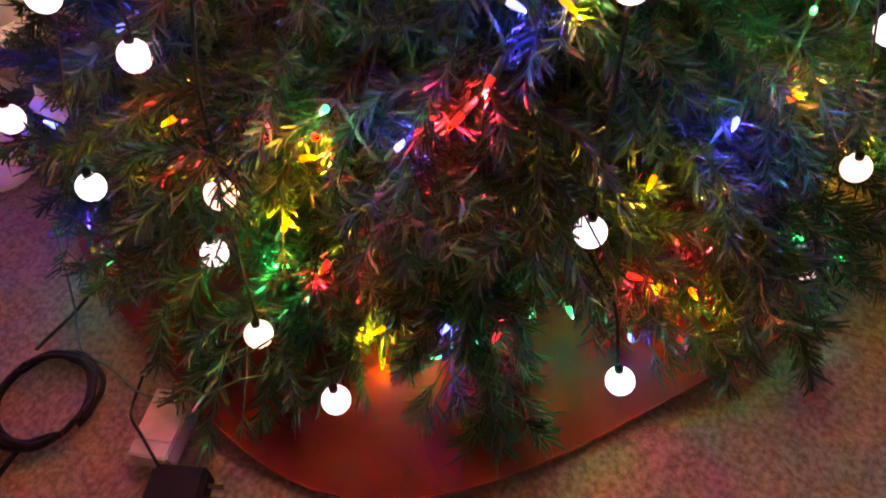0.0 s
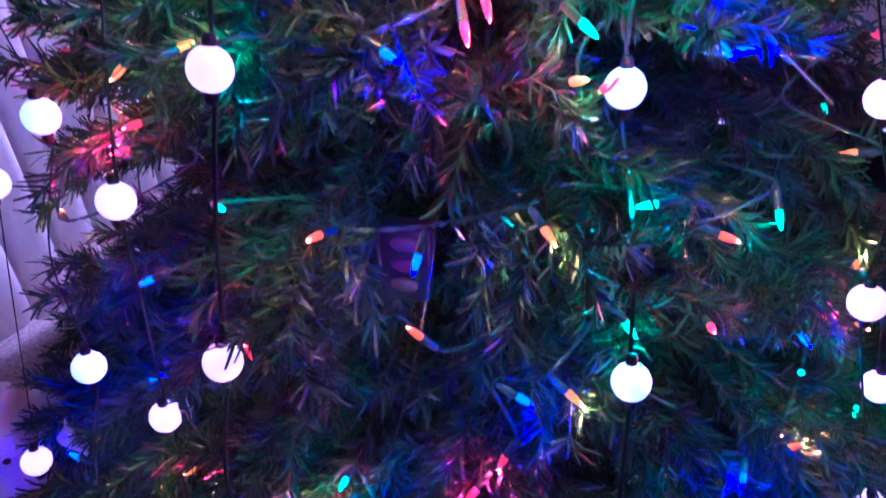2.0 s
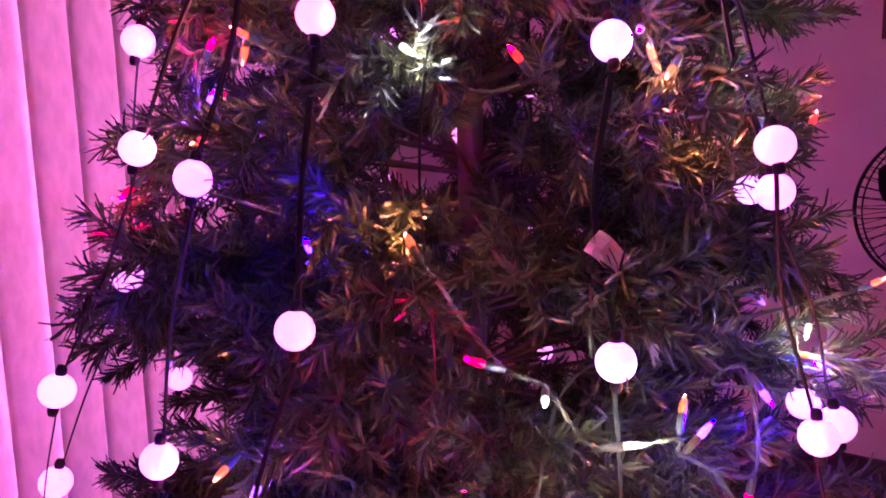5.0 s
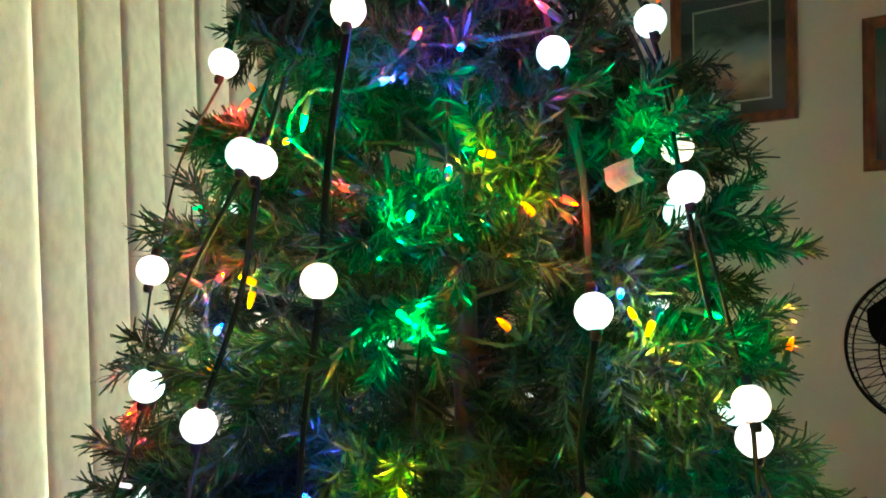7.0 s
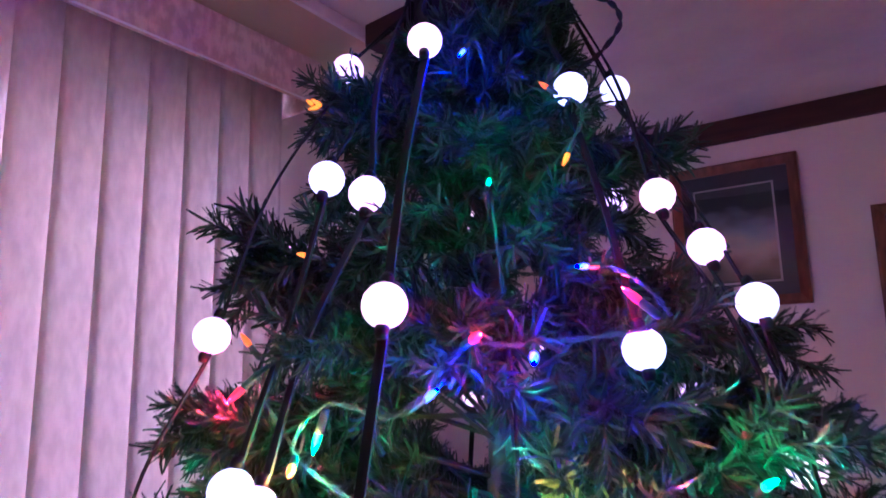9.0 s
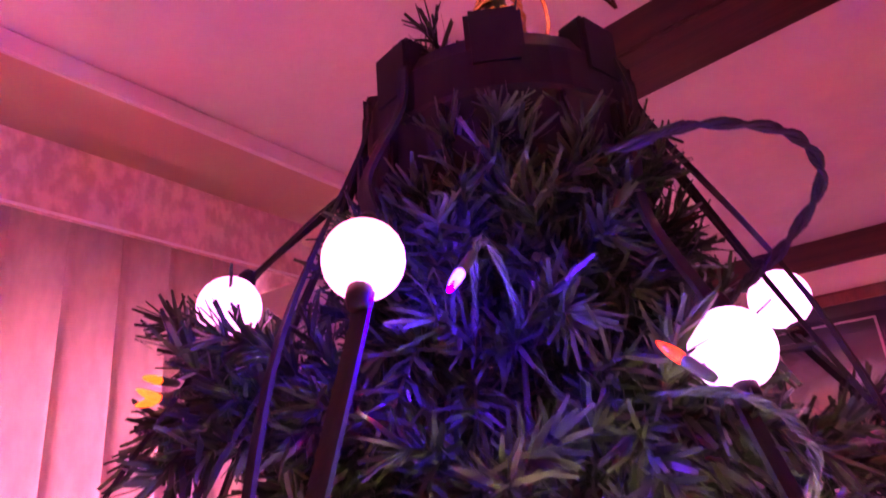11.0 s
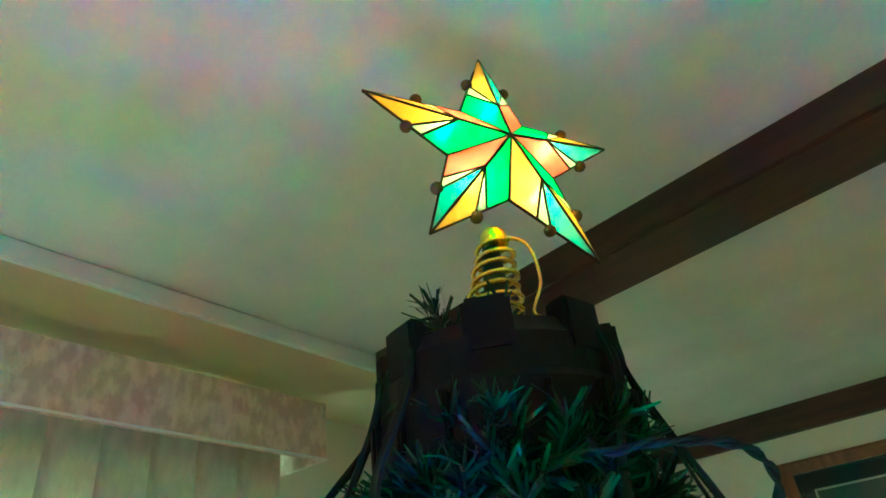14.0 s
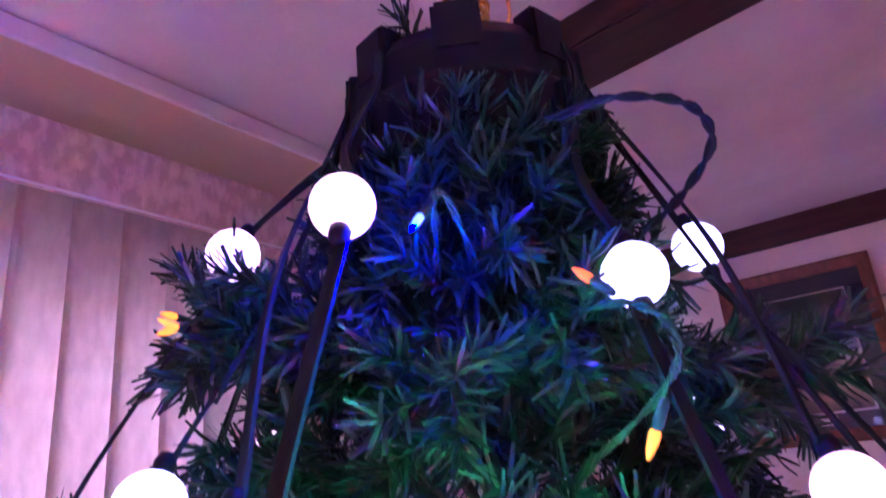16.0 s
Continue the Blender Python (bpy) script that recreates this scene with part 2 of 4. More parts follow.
def slat_mesh(k, w, th, bow):
    """One slat: a shallow curve across its width."""
    verts, faces = [], []
    for z in (0.02, 0.68, 1.34, 2.03):
        for side in (0, 1):
            for i in range(k + 1):
                s = (i / k - 0.5) * w
                c = bow * (1 - (2 * i / k - 1) ** 2) + side * -th
                verts.append((c, s, z))
    row = 2 * (k + 1)
    for j in range(3):
        for i in range(k):
            a, b = j * row + i, (j + 1) * row + i
            faces += [(a, a + 1, b + 1, b), (a + k + 1, b + k + 1, b + k + 2, a + k + 2)]
        for i in (0, k):
            a, b = j * row + i, (j + 1) * row + i
            faces.append((a, b, b + k + 1, a + k + 1))
    me = mesh_from("slat", verts, faces, SLAT)
    me.polygons.foreach_set("use_smooth", [True] * len(me.polygons))
    return me


def blind():
    base = tagged(new("vertical_blind"), "closed beige vertical blind with pleat-like vinyl slats", "blind")
    base.location = (SLAT_X, 0, 0)
    # bowed slats, and flatter ones at the far end, turned a little on their carriers
    k, w, th = 8, 0.097, 0.0012
    meshes = []
    for bow in (0.008, 0.0025):
        meshes.append(slat_mesh(k, w, th, bow))
    rnd = random.Random(4)
    for i in range(-20, 6):
        s = new("slat", meshes[i > -1])
        s.parent = base
        s.matrix_basis = pose(0, 0.003 + (i - 0.5) * SLAT_PITCH, 0, 0, 0, (10 if i < 0 else 5) + rnd.uniform(-1.5, 1.5))
    v = tagged(new("valance"), "beige patterned valance box over the vertical blind", "valance")
    part("front_panel", box(bmesh.new(), -0.727, -0.717, -1.75, 0.45, 1.957, 2.066, 0.002), VALANCE, v)
    part("side_panel", box(bmesh.new(), WALL_X, -0.7275, 0.441, 0.45, 1.957, 2.066, 0.002), VALANCE, v)
    part("side_panel", box(bmesh.new(), WALL_X, -0.7275, -1.75, -1.741, 1.957, 2.066, 0.002), VALANCE, v)
    part("head_rail", box(bmesh.new(), SLAT_X - 0.02, SLAT_X + 0.02, -1.73, 0.438, 2.032, 2.06, 0.003), WHITE_TRIM, v, "white metal head rail")
    part("edge_strip", box(bmesh.new(), -0.7165, -0.7145, -1.75, 0.45, 1.957, 1.961), WHITE_TRIM, v, "pale edging strip")


def print_material(seed):
    """A faded lakeside landscape in loose tones."""
    m, nt, p = nodes_of("landscape_print")
    tc = nt.nodes.new("ShaderNodeTexCoord")
    sep = nt.nodes.new("ShaderNodeSeparateXYZ")
    nt.links.new(tc.outputs["Generated"], sep.inputs[0])
    n = noise_of(nt, 9 + seed, 6.0, (1, 1, 1.6))
    add = nt.nodes.new("ShaderNodeMath")
    add.operation = "MULTIPLY_ADD"
    nt.links.new(n, add.inputs[0])
    add.inputs[1].default_value = 0.55
    nt.links.new(sep.outputs[2], add.inputs[2])
    stops = ((0.28, (0.05, 0.05, 0.03)), (0.45, (0.36, 0.27, 0.16)), (0.62, (0.74, 0.58, 0.40)), (0.80, (0.34, 0.43, 0.44)), (1.0, (0.05, 0.08, 0.07)))
    nt.links.new(ramp(nt, add.outputs[0], stops), p.inputs["Base Color"])
    p.inputs["Roughness"].default_value = 0.5
    return m


MAT_BOARD = surface("slate_blue_mat_board", (0.035, 0.05, 0.06), (0.05, 0.07, 0.085), 20, 0.9)


def picture(x, z, w, h, print_box, seed, label):
    """x, z: the lower left corner; print_box: the print's margins left, right, bottom, top."""
    base = tagged(new("framed_picture"), label, "picture", "pictures on the wall")
    y = WALL_Y
    bm = bmesh.new()
    f = 0.032
    outer = [(x, z), (x + w, z), (x + w, z + h), (x, z + h)]
    prof = ((0.0, 0.001), (0.0, 0.022), (0.008, 0.026), (0.02, 0.021), (f, 0.014), (f, 0.001))
    rings = []
    for d, o in prof:
        rings.append([bm.verts.new((cx + d * sx, y - o, cz + d * sz)) for (cx, cz), (sx, sz) in zip(outer, ((1, 1), (-1, 1), (-1, -1), (1, -1)))])
    for a, b in zip(rings, rings[1:]):
        for i in range(4):
            j = (i + 1) % 4
            bm.faces.new((a[i], a[j], b[j], b[i]))
    part("frame", bm, FRAME_WOOD, base, "red-brown wooden frame")
    l, r, b, t = print_box
    part("mat_board", box(bmesh.new(), x + f - 0.002, x + w - f + 0.002, y - 0.006, y - 0.001, z + f - 0.002, z + h - f + 0.002), MAT_BOARD, base, "slate blue mat board")
    part("fillet", box(bmesh.new(), x + l - 0.006, x + w - r + 0.006, y - 0.0075, y - 0.0062, z + b - 0.006, z + h - t + 0.006), CARD, base, "white fillet round the print")
    part("print", box(bmesh.new(), x + l, x + w - r, y - 0.0086, y - 0.0078, z + b, z + h - t), print_material(seed), base, "faded landscape print")
    part("title_plate", box(bmesh.new(), x + w / 2 - 0.025, x + w / 2 + 0.025, y - 0.0076, y - 0.0062, z + b - 0.034, z + b - 0.012), CARD, base, "small white title plate")
    m = bpy.data.materials.get("picture_glass")
    if not m:
        m, nt, p = nodes_of("picture_glass")
        p.inputs["Transmission Weight"].default_value, p.inputs["Roughness"].default_value = 1.0, 0.03
    g = part("glass", box(bmesh.new(), x + f - 0.002, x + w - f + 0.002, y - 0.0125, y - 0.0105, z + f - 0.002, z + h - f + 0.002), m, base, "clear picture glass")
    g.visible_shadow = False


def fan(cx, cy, cz, R):
    """A pedestal fan that faces the room."""
    base = tagged(new("pedestal_fan"), "black pedestal fan with wire guard, standing at rest", "fan")
    base.location = (cx, cy, 0)
    turn = pose(0, 0, cz, 90, 0, 20)
    part("foot", lathe("foot", ((0.19, 0.0), (0.19, 0.012), (0.17, 0.024), (0.04, 0.045), (0.02, 0.06)), BLACK, 32), BLACK, base)
    part("pole", lathe("pole", ((0.013, 0.05), (0.013, 0.5), (0.010, 0.51), (0.010, cz - 0.06)), BLACK, 16), BLACK, base)
    o = part("motor_housing", lathe("motor_housing", ((0.03, -0.16), (0.06, -0.13), (0.065, -0.06), (0.05, -0.03), (0.012, -0.02), (0.012, 0.02)), BLACK, 24), BLACK, base)
    o.matrix_basis = turn
    for rr, zz in ((R, 0.0), (R * 0.97, 0.035), (R * 0.97, -0.035), (R * 0.72, 0.055), (R * 0.45, 0.066), (R * 0.22, 0.07)):
        ring = [Vector((rr * math.cos(a * math.pi / 24), rr * math.sin(a * math.pi / 24), zz)) for a in range(48)]
        tube("guard_ring", ring, 0.0022 if zz else 0.004, BLACK, base, closed=True, k=5).matrix_basis = turn
    v, f = sweep([Vector((q * R, 0, z)) for q, z in ((0.2, 0.07), (0.5, 0.065), (0.8, 0.05), (0.95, 0.038), (1.0, 0.0), (0.95, -0.038), (0.6, -0.055), (0.25, -0.06))], circle(0.0013, 4))
    spoke = mesh_from("guard_wire", v, f, BLACK)
    for i in range(48):
        part("guard_wire", spoke, BLACK, base).matrix_basis = turn @ pose(0, 0, 0, 0, 0, 7.5 * i)
    for i in range(3):
        bm = bmesh.new()
        n = 8
        a, b = [], []
        for k in range(n + 1):
            q = k / n
            rr = 0.025 + q * (R * 0.85 - 0.025)
            wd = 0.03 + 0.05 * math.sin(math.pi * min(1, q * 0.9 + 0.05))
            a.append(bm.verts.new((rr, -wd * 0.6, 0.012)))
            b.append(bm.verts.new((rr, wd, -0.018)))
        for k in range(n):
            bm.faces.new((a[k], a[k + 1], b[k + 1], b[k]))
        bmesh.ops.solidify(bm, geom=bm.faces[:], thickness=0.002)
        o = part("blade", bm, BLACK, base)
        o.matrix_basis = turn @ pose(0, 0, 0, 0, 0, 120 * i + 15)


# ---- the lights on the tree ----
# azimuth in degrees, distance from the pole, height
STRANDS = (
    ((-118, 0.165, 1.648), (-115, 0.290, 1.378), (-116, 0.367, 1.159), (-116, 0.395, 0.93), (-117, 0.475, 0.73), (-115, 0.540, 0.54), (-110, 0.609, 0.24)),
    ((-101, 0.215, 1.512), (-94, 0.318, 1.267), (-105, 0.387, 1.054), (-109, 0.465, 0.841), (-106, 0.482, 0.617), (-101, 0.530, 0.39), (-101, 0.579, 0.188)),
    ((-91, 0.201, 1.494), (-89, 0.320, 1.258), (-94, 0.370, 1.027), (-96, 0.412, 0.791), (-94, 0.475, 0.567), (-95, 0.496, 0.333), (-89, 0.530, 0.116)),
    ((-78, 0.171, 1.636), (-74, 0.289, 1.388), (-77, 0.323, 1.152), (-77, 0.372, 0.91), (-79, 0.449, 0.683), (-80, 0.501, 0.466), (-81, 0.542, 0.258), (-80, 0.575, 0.075)),
    ((-70, 0.607, 0.046),),
    ((-30, 0.153, 1.595), (-33, 0.241, 1.357), (-36, 0.330, 1.123), (-38, 0.360, 0.881), (-39, 0.380, 0.639), (-42, 0.474, 0.435), (-44, 0.516, 0.213), (-41, 0.588, 0.045)),
    ((-10, 0.194, 1.494), (-7, 0.288, 1.268), (-16, 0.381, 1.041), (-13, 0.415, 0.804), (-13, 0.467, 0.613), (-16, 0.508, 0.45), (-9, 0.561, 0.17)),
    ((-9, 0.232, 1.443), (-17, 0.327, 1.225), (-12, 0.370, 1.003), (-7, 0.415, 0.802), (-6, 0.47, 0.58), (-10, 0.53, 0.33), (-16, 0.578, 0.062)),
    ((21, 0.138, 1.638), (-11, 0.272, 1.392), (-3, 0.28, 1.205), (5, 0.32, 1.0), (4, 0.375, 0.79), (4, 0.47, 0.56), (5, 0.53, 0.33)),
)
HEIGHTS = (0.0, 0.05, 0.26, 0.466, 0.68, 0.91, 1.15, 1.388, 1.5, 1.636, 1.8)
RADII = (0.60, 0.58, 0.545, 0.505, 0.45, 0.385, 0.345, 0.29, 0.21, 0.165, 0.085)


def girth(z):
    return float(np.interp(z, HEIGHTS, RADII))


LEAF_Z = (0.0, 0.05, 0.26, 0.466, 0.68, 0.91, 1.15, 1.388, 1.5, 1.58, 1.62, 1.66, 1.70, 1.8)
LEAF_R = (0.645, 0.635, 0.56, 0.50, 0.44, 0.38, 0.33, 0.255, 0.185, 0.13, 0.105, 0.09, 0.075, 0.02)


def spread(z):
    return float(np.interp(z, LEAF_Z, LEAF_R))


def back_strands():
    """Unseen strands added on the far side, at the near ones' spacing, to light from there."""
    out = []
    for i, az in enumerate(range(62, 235, 22)):
        z = 1.62 - 0.075 * ((i + 1) % 3)
        s = []
        while z > 0.1:
            s.append((az, girth(z) * 0.9, z))
            z -= 0.235
        out.append(tuple(s))
    return tuple(out)


AMBER_LOW = ((-93, 0.489, 0.265), (-75, 0.488, 0.271), (-36, 0.492, 0.243), (-33, 0.516, 0.088), (-28, 0.520, 0.060), (-67, 0.520, 0.063), (-79, 0.503, 0.173), (-67, 0.540, -0.008), (5, 0.530, 0.092), (-50, 0.432, 0.562), (-48, 0.461, 0.424), (-117, 0.495, 0.482), (4, 0.471, 0.374), (6, 0.491, 0.297), (3, 0.444, 0.512), (-47, 0.409, 0.660), (-41, 0.389, 0.743), (-13, 0.403, 0.688), (-102, 0.412, 0.650), (-90, 0.406, 0.675),)
AMBER_HIGH = ((-67, 0.383, 0.764), (-89, 0.378, 0.786), (-29, 0.366, 0.832), (9, 0.369, 0.830), (-63, 0.337, 0.970), (-27, 0.316, 1.113), (-23, 0.316, 1.108), (-22, 0.322, 1.068), (-94, 0.311, 1.141), (-105, 0.323, 1.063), (7, 0.427, 0.909), (-43, 0.299, 1.204), (-49, 0.288, 1.256), (-90, 0.283, 1.281), (-104, 0.225, 1.444), (-93, 0.311, 1.147), (-127, 0.195, 1.618), (-38, 0.182, 1.524), (-118, 0.194, 1.604), (-117, 0.193, 1.603),)
BLUE_LOW = ((-104, 0.480, 0.320), (-113, 0.574, 0.189), (-64, 0.484, 0.296), (-26, 0.488, 0.276), (-13, 0.540, -0.089), (-37, 0.534, 0.014), (-59, 0.517, 0.077), (-111, 0.610, 0.000), (-62, 0.436, 0.546), (-53, 0.461, 0.424), (-98, 0.454, 0.465), (-17, 0.467, 0.395), (-31, 0.406, 0.671), (-29, 0.409, 0.663), (-65, 0.403, 0.686),)
BLUE_HIGH = ((-83, 0.379, 0.780), (-27, 0.371, 0.813), (-13, 0.366, 0.833), (7, 0.397, 0.816), (-78, 0.337, 0.966), (-29, 0.312, 1.137), (-106, 0.319, 1.095), (-54, 0.268, 1.354), (-43, 0.242, 1.417), (-70, 0.274, 1.325), (-67, 0.150, 1.632),)
GREEN_LOW = ((-71, 0.478, 0.330), (-13, 0.518, 0.075), (-8, 0.535, 0.013), (-45, 0.514, 0.096), (-60, 0.531, 0.024), (-79, 0.510, 0.124), (-106, 0.595, -0.144), (-38, 0.431, 0.566), (-22, 0.439, 0.531), (-42, 0.451, 0.479), (-85, 0.432, 0.560), (-16, 0.475, 0.347), (4, 0.520, 0.191), (-46, 0.400, 0.698), (-39, 0.394, 0.722), (-80, 0.402, 0.691),)
GREEN_HIGH = ((-38, 0.370, 0.818), (8, 0.376, 0.865), (-65, 0.313, 1.126), (-9, 0.316, 1.109), (-47, 0.360, 0.858), (-86, 0.277, 1.305), (-57, 0.292, 1.239), (-63, 0.298, 1.208), (-21, 0.287, 1.261), (-124, 0.306, 1.224), (-60, 0.194, 1.492),)
ORANGE_LOW = ((-18, 0.489, 0.265), (-109, 0.529, 0.031), (-107, 0.585, -0.206), (-72, 0.433, 0.554), (-62, 0.452, 0.477), (-31, 0.439, 0.530), (-58, 0.393, 0.726),)
ORANGE_HIGH = ((-48, 0.316, 1.110), (9, 0.370, 1.060), (-40, 0.162, 1.589),)
RED_LOW = ((-54, 0.472, 0.367), (-57, 0.477, 0.333), (-89, 0.491, 0.255), (-73, 0.483, 0.299), (-26, 0.508, 0.142), (-38, 0.511, 0.123), (-53, 0.519, 0.067), (-73, 0.507, 0.151), (-117, 0.532, 0.022), (-15, 0.527, 0.035), (-32, 0.456, 0.454), (-119, 0.460, 0.538), (-105, 0.426, 0.590), (-10, 0.465, 0.402), (-81, 0.460, 0.430), (-12, 0.468, 0.389), (-55, 0.395, 0.718), (-57, 0.398, 0.702), (-44, 0.411, 0.651), (-102, 0.428, 0.578), (-98, 0.421, 0.609), (8, 0.427, 0.620),)
RED_HIGH = ((-54, 0.353, 0.883), (-53, 0.381, 0.774), (-20, 0.385, 0.760), (-108, 0.311, 1.148), (-119, 0.381, 1.019), (-74, 0.293, 1.231), (-38, 0.296, 1.218), (-63, 0.265, 1.364), (-108, 0.272, 1.335), (-36, 0.260, 1.389),)

GLOBE_R = 0.0156
ALL_STRANDS = STRANDS + back_strands()
GLOBES = [cyl(*g) for s in ALL_STRANDS for g in s]


def strands():
    ball = lathe("globe", [(GLOBE_R * math.sin(math.pi * i / 14) if 0 < i < 14 else 0.0006, -GLOBE_R * math.cos(math.pi * i / 14)) for i in range(15)], GLOBE, 24)
    sock = lathe("socket", ((0.0045, GLOBE_R - 0.003), (0.005, GLOBE_R + 0.004), (0.0035, GLOBE_R + 0.008)), BLACK, 12)
    ribbon = [(-0.0034, -0.0011), (0.0034, -0.0011), (0.0034, 0.0011), (0.0008, 0.0006), (-0.0008, 0.0006), (-0.0034, 0.0011)]
    rnd = random.Random(8)
    tones = (GLOBE, GLOBE_COOL, GLOBE, GLOBE_ROSE, GLOBE, GLOBE_COOL, GLOBE_ROSE, GLOBE, GLOBE_COOL)
    balls = {}
    for m in (GLOBE, GLOBE_COOL, GLOBE_ROSE):
        balls[m] = ball.copy()
        balls[m].materials[0] = m
    lights = {}
    for m, c in ((GLOBE, (1.0, 0.44, 0.84)), (GLOBE_COOL, (0.62, 0.62, 1.0)), (GLOBE_ROSE, (1.0, 0.36, 0.66))):
        lights[m] = bpy.data.lights.new("globe_light", "POINT")
        lights[m].color, lights[m].energy, lights[m].shadow_soft_size = c, GLOBE_WATTS, GLOBE_R * 1.06
    for n, s in enumerate(ALL_STRANDS):
        tone = tones[n % len(tones)]
        base = tagged(new("globe_light_strand"), "dark flat cord with lit round globe lamps, draped down the tree", "light string", "globe strands round the tree")
        az = s[0][0] if len(s) > 1 else -58
        # the strands leave the ring in bundles at either side
        az += {0: -30, 1: -34, 2: -30, 3: -16, 5: 26, 6: 26, 7: 34, 8: 8}.get(n, 0)
        line = [cyl(az, 0.087, 1.782), cyl(az, 0.092, 1.752)] if len(s) > 1 else [cyl(az, 0.05, 1.70), cyl(az, 0.055, 1.66)]
        if len(s) == 1:
            line += [cyl(-60, 0.15, 1.52), cyl(-57, 0.27, 1.28), cyl(-62, 0.33, 1.05), cyl(-61, 0.33, 0.86), cyl(-64, 0.40, 0.72), cyl(-60, 0.41, 0.6), cyl(-64, 0.47, 0.42), cyl(-72, 0.56, 0.18)]
        last, hang = line[-1], []
        for g in s:
            q = cyl(g[0], g[1] - 0.003, g[2])
            mid = (last + q) / 2
            mid += Vector((mid.x, mid.y, 0)).normalized() * rnd.uniform(-0.004, 0.012) + Vector((rnd.uniform(-0.01, 0.01), rnd.uniform(-0.01, 0.01), 0))
            # the cord enters each lamp above and leaves it below
            up = ((last - q).normalized() + Vector((0, 0, 0.4))).normalized()
            top, low = q + up * (GLOBE_R + 0.006), q - up * (GLOBE_R + 0.006)
            hang.append(up)
            line += ([mid] if (last - q).length > 0.13 else []) + [top, q, low]
            last = q
        path = spline(line, 7)
        # the ribbon loses wires on its way down
        slim = lambda t: float(np.interp(path[round(t * (len(path) - 1))].z, (0.75, 1.25), (0.5, 1.0)))
        v, f = sweep(path, ribbon if len(s) > 1 else [(x * 0.4, y * 0.8) for x, y in ribbon], taper=slim)
        part("cord", mesh_from("cord", v, f, CORD), CORD, base)
        for g, up in zip(s, hang):
            b = part("globe", balls[tone], tone, base, "lit milky globe lamp")
            b.location = cyl(*g)
            b.rotation_euler = up.to_track_quat("Z", "Y").to_euler()
            part("socket", sock, BLACK, b)
            part("socket", sock, BLACK, b).rotation_euler = (math.pi, 0, 0)
            e = new("globe_light", lights[tone])
            e.parent = b


